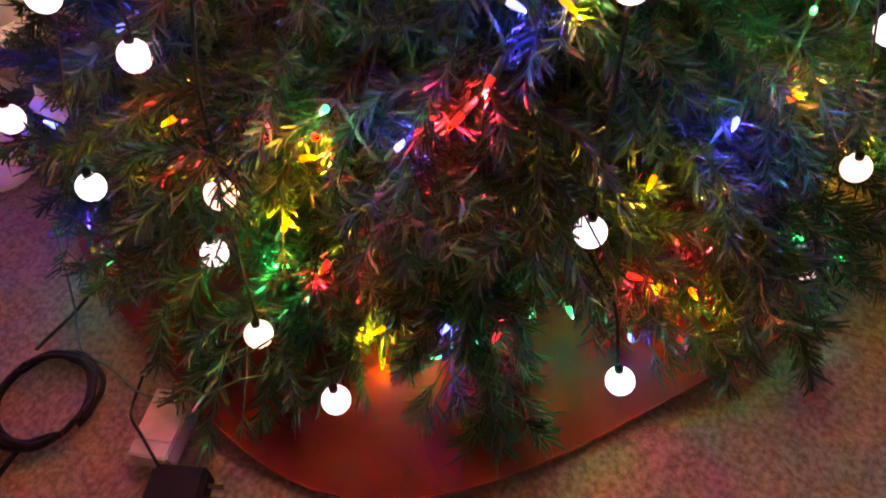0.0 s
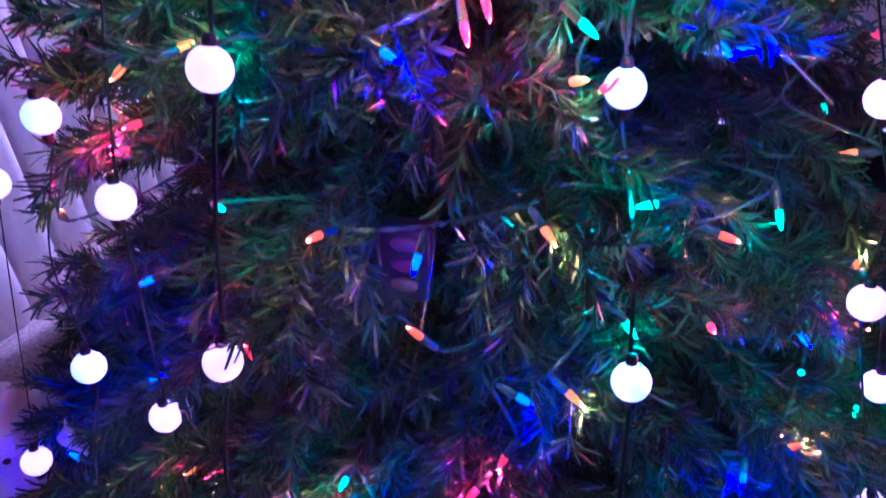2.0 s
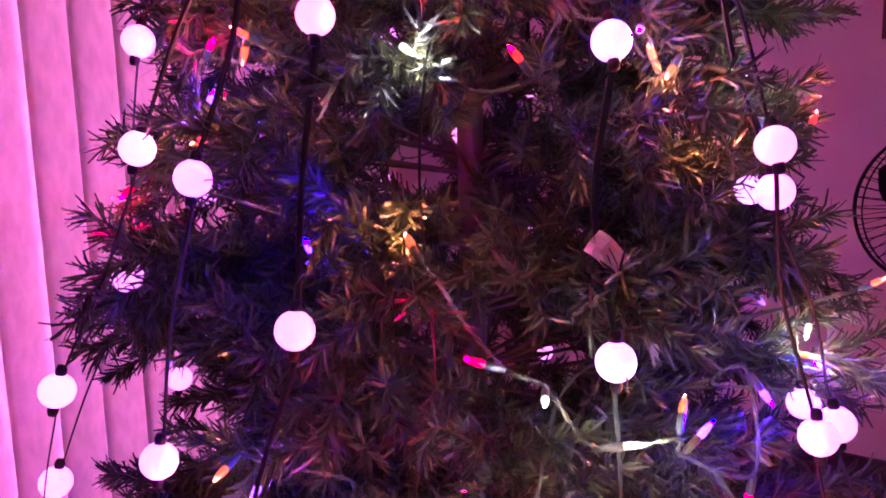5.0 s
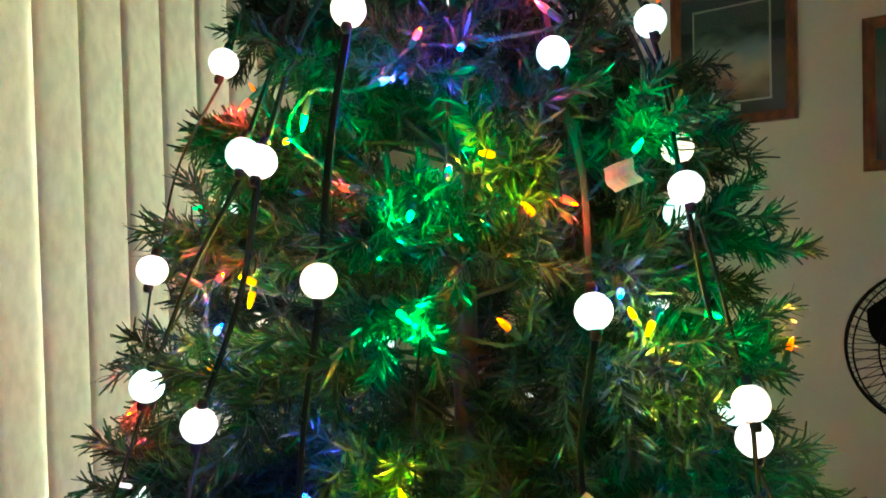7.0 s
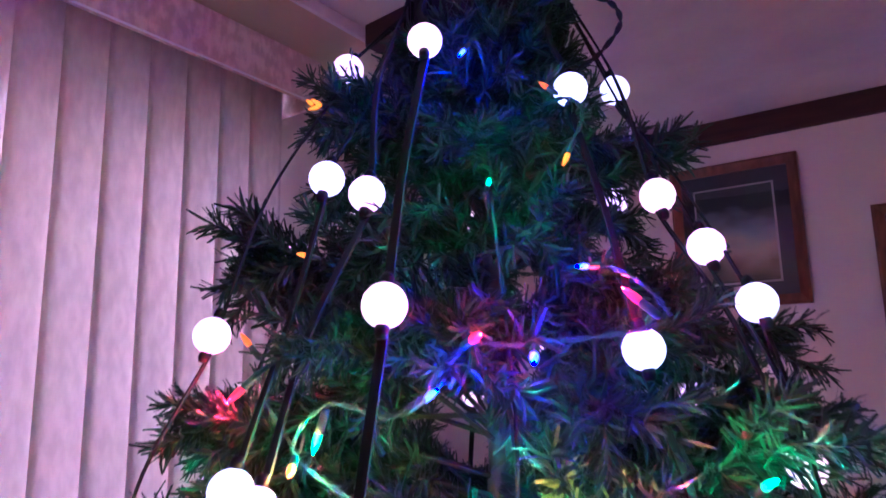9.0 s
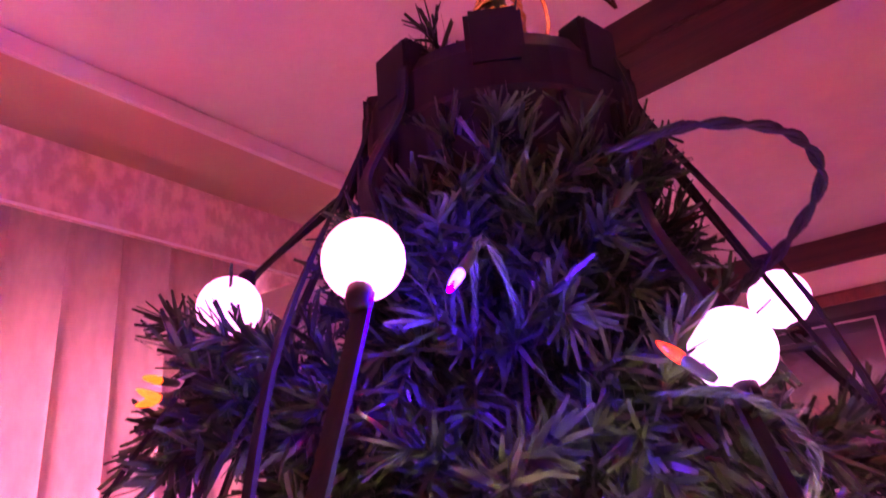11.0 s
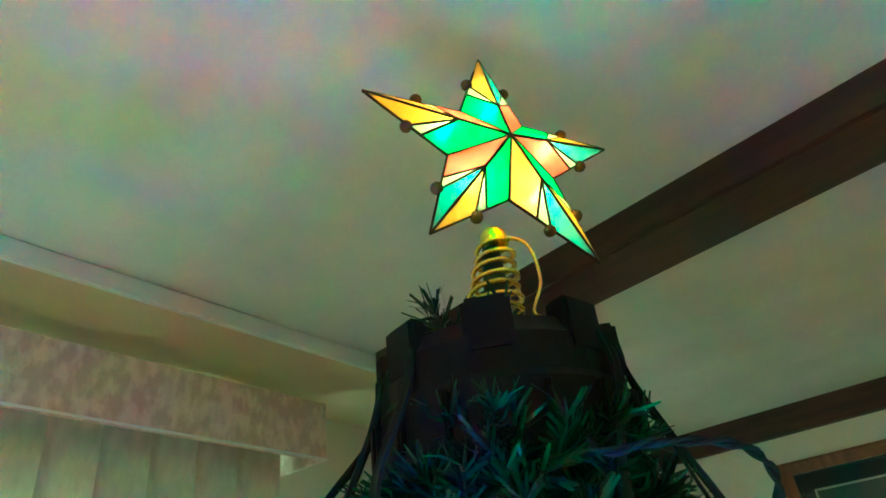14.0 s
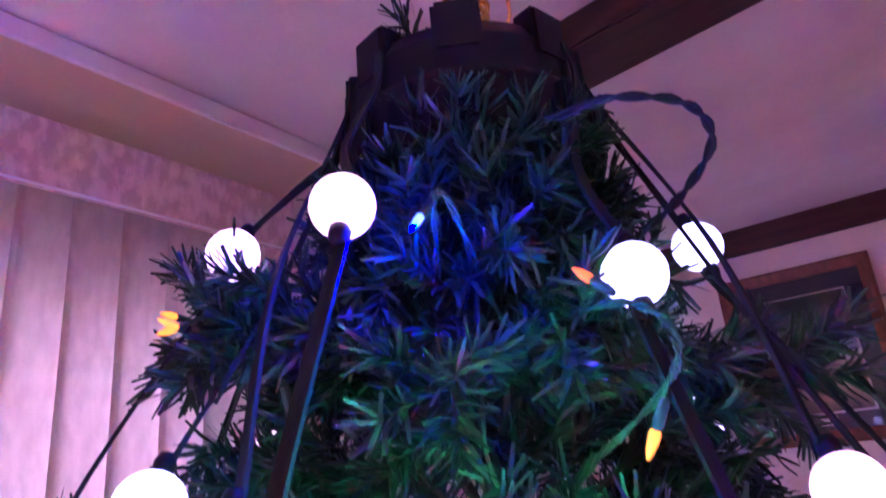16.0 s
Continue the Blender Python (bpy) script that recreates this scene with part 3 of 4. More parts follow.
def led_strings():
    lamp = ((0.0022, 0.0), (0.0031, 0.0025), (0.0033, 0.006), (0.0029, 0.010), (0.0019, 0.0148), (0.0006, 0.018))
    meshes = {c: lathe("led_bulb", lamp, m, 8) for c, m in BULBS.items()}
    holder = lathe("holder", ((0.002, -0.017), (0.0031, -0.014), (0.0034, -0.001), (0.0028, 0.0015)), WIRE, 8)
    glow = {"red": (1.0, 0.01, 0.03), "green": (0.02, 1.0, 0.28), "blue": (0.02, 0.015, 1.0), "amber": (1.0, 0.42, 0.03), "orange": (1.0, 0.18, 0.02)}
    lights = {}
    for c, v in glow.items():
        for level, share in (("ground", 0.2), ("floor", 0.85), ("middle", 0.72), ("top", 0.6)):
            e = bpy.data.lights.new(c + "_led_light", "POINT")
            e.color, e.energy, e.shadow_soft_size = v, share * LED_WATTS * {"blue": 1.8, "red": 1.6, "orange": 1.3}.get(c, 0.9), 0.0015
            lights[c, level] = e
    rnd = random.Random(21)
    low = [(c, q) for c, lst in (("red", RED_LOW), ("green", GREEN_LOW), ("blue", BLUE_LOW), ("amber", AMBER_LOW), ("orange", ORANGE_LOW)) for q in lst]
    high = [(c, q) for c, lst in (("red", RED_HIGH), ("green", GREEN_HIGH), ("blue", BLUE_HIGH), ("amber", AMBER_HIGH), ("orange", ORANGE_HIGH)) for q in lst]
    sets = []
    for group, cut in ((low, (0.22, 0.48)), (high, (1.05,))):
        edges = (-1.0, *cut, 3.0)
        for a, b in zip(edges, edges[1:]):
            sets.append([g for g in group if a <= g[1][2] < b])
    names = list(BULBS)
    for a in range(5):
        z0 = 0.2 + 0.3 * a
        sets.append([(names[(i * 3 + a) % 5], (40 + 18 * i + rnd.uniform(-6, 6), girth(z0) * 0.92, z0 + rnd.uniform(-0.08, 0.08))) for i in range(11)])
    for s in sets:
        rest, s = sorted(s, key=lambda g: g[1][0]), []
        while rest:
            near = min(rest, key=lambda g: (cyl(*g[1]) - cyl(*s[-1][1])).length) if s else rest[0]
            rest.remove(near)
            s.append(near)
        base = tagged(new("led_light_string"), "green twisted wire with lit multicoloured pointed LED bulbs", "light string", "LED strings in the tree")
        line = []
        for c, (az, r, z) in s:
            z = max(z, 0.035)
            q = cyl(az, r, z)
            out = Vector((q.x, q.y, 0)).normalized()
            d = (out * rnd.uniform(0.1, 0.8) + Vector((rnd.uniform(-0.7, 0.7), rnd.uniform(-0.7, 0.7), rnd.uniform(-0.9, 0.5)))).normalized()
            b = part("led_bulb", meshes[c], BULBS[c], base, "lit %s LED bulb" % c)
            b.matrix_basis = Matrix.Translation(q) @ d.to_track_quat("Z", "Y").to_matrix().to_4x4() @ Matrix.Scale(0.7 if z > 1.4 else 1.0, 4)
            part("holder", holder, WIRE, b, "green plastic bulb holder")
            if -130 < az < 30 and not (z > 1.4 and c in ("amber", "orange")):
                e = new("led_light", lights[c, "ground" if z < 0.05 else "floor" if z < 0.32 else "middle" if z < 1.48 else "top"])
                e.parent, e.location = b, (0, 0, 0.021)
            e = q - d * 0.02
            if line:
                mid = (line[-1] + e) / 2
                k = max(0.3, 0.94 - 0.9 * (line[-1] - e).length)
                mid = Vector((mid.x * k, mid.y * k, mid.z - 0.02))
                if z > 1.4:
                    mid = Vector((mid.x * 0.6, mid.y * 0.6, mid.z))
                if (line[-1] - e).length > (0.05 if z > 1.4 else 0.1):
                    line.append(mid)
            line.append(e)
        if len(line) > 2:
            pts = spline(line, 14)
            for sgn in (0, math.pi):
                v, f = sweep(pts, [(0.0011 * math.cos(sgn) + x, 0.0011 * math.sin(sgn) + y) for x, y in circle(0.0011, 5)], twist=0.9)
                part("wire", mesh_from("wire", v, f, WIRE), WIRE, base)


# ---- the tree ----
BULB_PLACES = [cyl(az, r, max(z, 0.035)) for lst in (RED_LOW, GREEN_LOW, BLUE_LOW, AMBER_LOW, ORANGE_LOW, RED_HIGH, GREEN_HIGH, BLUE_HIGH, AMBER_HIGH, ORANGE_HIGH) for az, r, z in lst]
CONTROL_BOXES = (((-66, 0.365, 0.49), 4), ((-107, 0.35, 0.60), 14))
BOX_PLACES = [cyl(az, r, z + d) for (az, r, z), _ in CONTROL_BOXES[:1] for d in (-0.03, 0.0, 0.03)]
KEEP_CLEAR = np.array([tuple(g) for g in GLOBES + BULB_PLACES + BOX_PLACES])
HALF_HIDDEN = ((4, 0.79), (5, 1.0), (-116, 0.93), (-118, 1.648), (-91, 1.494), (-17, 1.225), (-11, 1.392), (-3, 1.205), (-30, 1.595), (-101, 0.188), (-89, 0.116), (-16, 0.062))
CLEAR_R = np.array([0.004 if (g[0], g[2]) in HALF_HIDDEN else 0.0225 for s in ALL_STRANDS for g in s] + [0.0105] * len(BULB_PLACES) + [0.018] * len(BOX_PLACES))
CLEAR_OUT = KEEP_CLEAR * (1, 1, 0)
CLEAR_OUT /= np.linalg.norm(CLEAR_OUT, axis=1)[:, None]
# on the side towards the room the branches are parted that way
ROOMWARD = np.array(tuple(cyl(-50, 1.0, 0.0)))
CLEAR_OUT = np.where((CLEAR_OUT @ ROOMWARD > 0.25)[:, None], CLEAR_OUT + 0.8 * ROOMWARD, CLEAR_OUT)
CLEAR_OUT /= np.linalg.norm(CLEAR_OUT, axis=1)[:, None]


def needles_along(line, rng, density, length, start=0.0):
    """Flat strips set round a twig line: arrays of roots, directions and lengths."""
    line = np.array([tuple(q) for q in line])
    seg = np.linalg.norm(np.diff(line, axis=0), axis=1)
    total = seg.sum()
    n = max(3, int(total * (1 - start) * density))
    s = rng.uniform(start, 1.0, n) * total
    cum = np.r_[0, np.cumsum(seg)]
    i = np.clip(np.searchsorted(cum, s) - 1, 0, len(seg) - 1)
    q = ((s - cum[i]) / seg[i])[:, None]
    root = line[i] * (1 - q) + line[i + 1] * q
    d = (line[i + 1] - line[i]) / seg[i][:, None]
    a = np.cross(d, rng.normal(size=(n, 3)))
    a /= np.linalg.norm(a, axis=1)[:, None] + 1e-9
    lean = rng.uniform(0.4, 1.05, n)[:, None]
    way = d * np.cos(lean) + a * np.sin(lean)
    return root, way, rng.uniform(0.7, 1.1, n) * length


def needle_mesh(roots, ways, lengths, rng, width):
    n = len(roots)
    side = np.cross(ways, rng.normal(size=(n, 3)))
    side /= np.linalg.norm(side, axis=1)[:, None] + 1e-9
    bend = np.cross(side, ways) * (rng.uniform(-0.25, 0.25, n) * lengths)[:, None]
    w = width * rng.uniform(0.7, 1.2, n)[:, None]
    mid, tip = roots + ways * (lengths * 0.55)[:, None], roots + ways * lengths[:, None] + bend
    v = np.empty((n, 6, 3))
    v[:, 0], v[:, 1] = roots - side * w * 0.5, roots + side * w * 0.5
    v[:, 2], v[:, 3] = mid + side * w * 0.55, mid - side * w * 0.55
    v[:, 4], v[:, 5] = tip + side * w * 0.36, tip - side * w * 0.36
    me = bpy.data.meshes.new("needles")
    me.vertices.add(n * 6)
    me.vertices.foreach_set("co", v.ravel())
    b = np.arange(n)[:, None] * 6
    loops = np.concatenate([b + [0, 1, 2, 3], b + [3, 2, 4, 5]], axis=1).ravel()
    me.loops.add(n * 8)
    me.loops.foreach_set("vertex_index", loops)
    me.polygons.add(n * 2)
    starts = (np.arange(n)[:, None] * 8 + [0, 4]).ravel()
    me.polygons.foreach_set("loop_start", starts)
    me.update(calc_edges=True)
    me.validate()
    me.materials.append(NEEDLE)
    return me


def cleared(roots, ways, lengths):
    """Which needles leave the lamps free to hang outside the foliage."""
    ok = np.ones(len(roots), bool)
    low, high = roots.min(0) - 0.18, roots.max(0) + 0.18
    near = ((KEEP_CLEAR > low) & (KEEP_CLEAR < high)).all(1)
    lamps, outs, wide = KEEP_CLEAR[near], CLEAR_OUT[near], CLEAR_R[near]
    if not len(lamps):
        return ok
    for f in (0.0, 0.5, 1.0):
        p = roots + ways * (lengths * f)[:, None]
        rel = p[:, None] - lamps[None]
        for lift in (0.0, 0.45, 0.9):
            out = outs * math.cos(lift) + np.array((0, 0, math.sin(lift)))
            along = np.clip((rel * out[None]).sum(-1), 0, 0.16)
            off = np.linalg.norm(rel - along[..., None] * out[None], axis=-1)
            ok &= (off > wide[None]).all(1)
    return ok


def branch(parent, az, z_root, z_tip, reach, rng, droop, density, twigs):
    a = radians(az)
    size = float(np.interp(z_tip, (1.2, 1.6), (1.0, 0.86)))
    out, side = Vector((math.cos(a), math.sin(a), 0)), Vector((-math.sin(a), math.cos(a), 0))
    sway = rng.uniform(-0.04, 0.04) * reach
    line = spline([Vector((0, 0, z_root)) + out * 0.012,
                   Vector((0, 0, z_root + (z_tip - z_root) * 0.45 + droop * 0.5)) + out * reach * 0.45 + side * sway,
                   Vector((0, 0, z_root + (z_tip - z_root) * 0.8 + droop * 0.5)) + out * reach * 0.8 + side * sway * 1.6,
                   Vector((0, 0, z_tip)) + out * reach + side * sway], 5)
    v, f = sweep(line, circle(0.0032, 5), taper=lambda t: 1 - 0.6 * t)
    parts = [(v, f)]
    sets = [needles_along(line, rng, density / size, 0.028 * size, 0.35)]
    for k in range(twigs):
        q = 0.3 + 0.66 * (k + rng.uniform(0, 0.8)) / twigs
        i = min(int(q * (len(line) - 1)), len(line) - 2)
        root, d = line[i], (line[i + 1] - line[i]).normalized()
        sg = 1 if k % 2 else -1
        ln = (0.07 + 0.09 * (1 - q)) * rng.uniform(0.75, 1.15) * min(1.0, 0.25 + reach * 1.9)
        turn = rng.uniform(0.45, 0.95)
        w = (d * math.cos(turn) + (side * sg * rng.uniform(0.4, 1.0) + Vector((0, 0, rng.uniform(-0.8, 0.9)))).normalized() * math.sin(turn)).normalized()
        tl = [root, root + w * ln * 0.5 + Vector((0, 0, rng.uniform(-0.006, 0.01))), root + w * ln + Vector((0, 0, rng.uniform(-0.03, 0.02))) + out * 0.01]
        v2, f2 = sweep(tl, circle(0.0016, 4), taper=lambda t: 1 - 0.5 * t)
        parts.append((v2, f2))
        sets.append(needles_along(tl, rng, density / size, 0.027 * size))
    verts, faces = [], []
    for v, f in parts:
        o = len(verts)
        verts += v
        faces += [tuple(q + o for q in g) for g in f]
    b = part("branch", mesh_from("branch", verts, faces, STEM), STEM, parent)
    roots, ways, lengths = (np.concatenate(c) for c in zip(*sets))
    ok = cleared(roots, ways, lengths) & (roots[:, 2] + np.minimum(0, ways[:, 2] * lengths) > 0.006)
    if ok.sum() > 4:
        part("needles", needle_mesh(roots[ok], ways[ok], lengths[ok], np.random.default_rng(len(roots)), 0.0024 * (0.25 + 0.75 * size)), NEEDLE, b, "green PVC needles")


def tree():
    base = tagged(new("christmas_tree"), "tall green artificial Christmas tree hung with light strings", "christmas tree")
    part("trunk", lathe("trunk", ((0.016, 0.0), (0.016, 1.2), (0.012, 1.25), (0.010, 1.80), (0.004, 1.82)), TRUNK, 12), TRUNK, base, "dark metal pole")
    for i in range(4):
        leg = part("stand_leg", box(bmesh.new(), 0.012, 0.26, -0.012, 0.012, 0.004, 0.028, 0.003), BLACK, base)
        leg.rotation_euler = (0, 0, radians(20 + 90 * i))
    rng = np.random.default_rng(11)
    z, k = 0.05, 0
    while z < 1.70:
        g = spread(z)
        n = max(6, int(round(7 + g * 14 + (8 if z < 0.3 else 0))))
        for i in range(n):
            az = 360 * (i + 0.5 * (k % 2)) / n + rng.uniform(-8, 8) + 31 * k
            reach = g * rng.uniform(0.8, 1.06)
            rise = min(0.08, g) if z > 1.5 else 0.04 if z > 0.6 else -0.04 if z > 0.3 else -0.11
            branch(base, az, z - rise + rng.uniform(-0.02, 0.02), max(0.03, z + (rng.uniform(-0.07, 0.06) if z < 1.55 else rng.uniform(-0.03, 0.01))), reach, rng, 0.03, 1150, 11 if g > 0.3 else 8 if g > 0.12 else 4)
        # short inner branches close the heart of the tree
        for i in range(n // 2):
            branch(base, 360 * i / (n // 2) + 17 * k, z - 0.03, z + rng.uniform(0.0, 0.08), g * rng.uniform(0.45, 0.65), rng, 0.0, 800, 5)
        z += 0.06 if z < 0.28 else 0.086 if z < 1.5 else 0.04
        k += 1
    for i in range(36):
        branch(base, 10 * i + rng.uniform(-3, 3), 0.17, rng.uniform(0.03, 0.075), 0.64 * rng.uniform(0.9, 1.02), rng, 0.05, 1350, 12)
    # sprigs that stand up against the foot of the ring
    for i in range(30):
        branch(base, 12 * i + rng.uniform(-5, 5), 1.585, rng.uniform(1.66, 1.712), rng.uniform(0.070, 0.088), rng, 0.0, 1150, 4)
    # the bough that half hides one of the topmost lamps
    for az, z in ((-120, 1.59), (-126, 1.62), (-115, 1.61)):
        branch(base, az, z - 0.07, z, 0.165, rng, 0.01, 1200, 7)
    # longer boughs that break the outline
    for az, z, reach in ((-127, 1.455, 0.245), (-131, 1.44, 0.24), (-124, 1.30, 0.285), (-128, 1.28, 0.275), (9, 1.185, 0.285), (12, 1.285, 0.245), (-118, 0.93, 0.40), (-113, 0.95, 0.39)):
        branch(base, az, z - 0.06, z, reach, rng, 0.02, 1250, 12)
    for i in range(7):
        branch(base, 51 * i, 1.765, 1.788 + rng.uniform(-0.004, 0.006), rng.uniform(0.035, 0.05), rng, 0.003, 1000, 2)


def crown_ring():
    """The black plastic ring from which the strands hang."""
    base = tagged(new("light_strand_ring"), "black plastic ring with upright tabs round the tree top", "light holder")
    k, r0, r1 = 48, 0.074, 0.083
    bm = bmesh.new()
    prof = ((r0, 1.712), (r1 + 0.003, 1.708), (r1 + 0.006, 1.715), (r1 + 0.005, 1.748), (r1 + 0.003, 1.753), (r1 + 0.002, 1.778), (r1 - 0.005, 1.791), (r0 - 0.008, 1.787), (r0, 1.712))
    rings = [[bm.verts.new((r * math.cos(2 * math.pi * i / k), r * math.sin(2 * math.pi * i / k), z)) for i in range(k)] for r, z in prof[:-1]]
    rings.append(rings[0])
    for a, b in zip(rings, rings[1:]):
        for i in range(k):
            j = (i + 1) % k
            bm.faces.new((a[i], a[j], b[j], b[i]))
    part("ring_band", bm, BLACK, base)
    for i in range(8):
        bm = box(bmesh.new(), r1 - 0.016, r1 + 0.0035, -0.016, 0.016, 1.765, 1.804, 0.003)
        t = part("tab", bm, BLACK, base)
        t.rotation_euler = (0, 0, radians(-57 + 45 * i))
    for i in range(16):
        bm = box(bmesh.new(), r1 - 0.004, r1 + 0.011, -0.006, 0.006, 1.716, 1.746, 0.002)
        t = part("cord_clip", bm, BLACK, base)
        t.rotation_euler = (0, 0, radians(-57 + 22.5 * i))
    for i in range(4):
        bm = box(bmesh.new(), 0.008, r0 + 0.001, -0.004, 0.004, 1.714, 1.726)
        t = part("spoke", bm, BLACK, base)
        t.rotation_euler = (0, 0, radians(10 + 90 * i))


def star():
    base = tagged(new("star_tree_topper"), "lit star of coloured capiz shell panes in dark metal", "tree topper")
    # gold coil that slips over the tree's tip
    line = []
    for i in range(7 * 16 + 1):
        a = 2 * math.pi * i / 16
        q = i / 112
        r = 0.0225 - 0.0095 * q + (0.0012 if i % 32 < 16 else 0)
        line.append(Vector((r * math.cos(a) + 0.002 + 0.007 * q, r * math.sin(a) + 0.002 + 0.006 * q, 1.820 + 0.070 * q)))
    tube("coil", line, 0.0022, GOLD, base, "gold wire coil", k=6)
    part("coil_core", lathe("coil_core", ((0.010, 1.80), (0.010, 1.85), (0.0075, 1.885), (0.006, 1.89)), TRUNK, 12), TRUNK, base, "dark tip of the tree pole").location = (0.006, 0.005, 0)
    part("collar", lathe("collar", ((0.010, 1.888), (0.012, 1.893), (0.0105, 1.902), (0.005, 1.907)), GOLD, 20), GOLD, base, "gold collar under the star").location = (0.009, 0.008, 0)
    hold = STAR_POSE
    colours = {"amber": (0.80, 0.38, 0.08), "green": (0.015, 0.34, 0.09), "rose": (0.70, 0.04, 0.09), "blue": (0.17, 0.33, 0.38), "peach": (0.80, 0.30, 0.16), "clear": (0.70, 0.64, 0.56)}
    shell = {c: glass_shell(c + "_capiz_shell", v) for c, v in colours.items()}
    R, r, h = 0.1204, 0.050, 0.022
    tip = [Vector((R * math.sin(radians(72 * i)), 0, R * math.cos(radians(72 * i)))) for i in range(5)]
    dip = [Vector((r * math.sin(radians(36 + 72 * i)), 0, r * math.cos(radians(36 + 72 * i)))) for i in range(5)]
    tones = (("rose", "blue"), ("green", "amber"), ("rose", "blue"), ("green", "amber"), ("peach", "blue"), ("green", "amber"), ("rose", "blue"), ("green", "amber"), ("rose", "amber"), ("green", "amber"))
    edges = []

    def pane(c, a, b, d, e=None):
        pts = [p for p in (a, b, d, e) if p is not None]
        n = (pts[1] - pts[0]).cross(pts[2] - pts[0]).normalized() * 0.0006
        k = len(pts)
        verts = [p + n for p in pts] + [p - n for p in pts]
        faces = [tuple(range(k)), tuple(reversed(range(k, 2 * k)))] + [(i, i + k, (i + 1) % k + k, (i + 1) % k) for i in range(k)]
        o = part("pane", mesh_from("pane", verts, faces, shell[c]), shell[c], base, c + " shell pane")
        o.matrix_basis = hold
        for i in range(k):
            edges.append((pts[i], pts[(i + 1) % k]))

    for face in (-1, 1):
        apex = Vector((0, face * h, 0))
        for i in range(5):
            for s, d in ((0, dip[i]), (1, dip[i - 1])):
                inner, outer = tones[(2 * i + s) % 10]
                t = tip[i]
                m, e, e2 = t.lerp(apex, 0.65), t.lerp(d, 0.54), t.lerp(d, 0.69)
                pane(outer, t, e, m)
                # clear sliver between the panes, then the inner pane
                pane(inner, m, e2, d, apex)
                pane("clear", m, e, e2)
    done = set()
    verts, faces = [], []
    for a, b in edges:
        key = tuple(sorted((tuple(round(c, 4) for c in a), tuple(round(c, 4) for c in b))))
        if key in done:
            continue
        done.add(key)
        v, f = sweep([a, (a + b) / 2, b], circle(0.0013, 5))
        o = len(verts)
        verts += v
        faces += [tuple(q + o for q in g) for g in f]
    c = part("came", mesh_from("came", verts, faces, LEAD), LEAD, base, "dark metal edging of the panes")
    c.matrix_basis = hold
    bead = lathe("bead", [(0.0052 * math.sin(math.pi * i / 8) if 0 < i < 8 else 0.0004, -0.0052 * math.cos(math.pi * i / 8)) for i in range(9)], BEAD, 12)
    for i in range(5):
        for d in (dip[i], dip[i - 1]):
            o = part("bead", bead, BEAD, base, "brown glass bead")
            e = tip[i].lerp(d, 0.58)
            o.matrix_basis = hold @ pose(*(e * 1.06))
    # the lamps inside
    lamp = lathe("lamp", [(0.0042 * math.sin(math.pi * i / 8) if 0 < i < 8 else 0.0004, -0.0042 * math.cos(math.pi * i / 8)) for i in range(9)], STAR_LAMP, 12)
    for q in [t * 0.40 + Vector((0, y, 0)) for t in tip for y in (-0.0055, 0.0055)]:
        o = part("lamp", lamp, STAR_LAMP, base, "lit warm lamp inside the star")
        o.matrix_basis = hold @ pose(*q)
    # its wire
    tube("lead_wire", spline([(0.012, 0.012, 1.90), (0.03, 0.022, 1.888), (0.034, 0.026, 1.855), (0.026, 0.022, 1.828), (0.044, 0.036, 1.818), (0.054, 0.043, 1.79)], 8), 0.0016, GOLD, base, "gold twisted lead", k=6)


STAR_POSE = Matrix.Translation((0.0381, -0.0090, 1.9590)) @ pose(0, 0, 0, 0, 0, 64.8) @ pose(0, 0, 0, -4.7, 0, 0) @ pose(0, 0, 0, 0, 1.2, 0)
STAR_LAMP = lamp_material("star_lamp", (1.0, 0.74, 0.42), STAR_LIGHT)
BEAD = surface("brown_glass_bead", (0.05, 0.02, 0.01), (0.2, 0.09, 0.03), 30, 0.1)


# ---- under the tree ----
def skirt():
    bm = bmesh.new()
    k, rings = 72, 9
    prev = None
    for j in range(rings):
        r = 0.03 + 0.48 * j / (rings - 1)
        ring = []
        for i in range(k):
            a = 2 * math.pi * i / k
            rr = r * (1 + 0.05 * math.sin(5 * a + 1) * j / rings)
            off = j / (rings - 1)
            ring.append(bm.verts.new((rr * math.cos(a) + 0.05 * off, rr * math.sin(a) - 0.15 * off, 0.006 + 0.006 * (1 + math.sin(11 * a + 3 * j)) * j / rings)))
        if prev:
            for i in range(k):
                bm.faces.new((prev[i], prev[(i + 1) % k], ring[(i + 1) % k], ring[i]))
        prev = ring
    base = tagged(new("tree_skirt"), "red felt tree skirt spread on the carpet", "tree skirt")
    edge = [v.co.copy() - Vector((0, 0, 0.0015)) for v in prev]
    bmesh.ops.solidify(bm, geom=bm.faces[:], thickness=0.003)
    smooth(part("cloth", bm, SKIRT, base))
    tube("hem", edge, 0.002, SKIRT, base, "rolled red hem", closed=True, k=6)


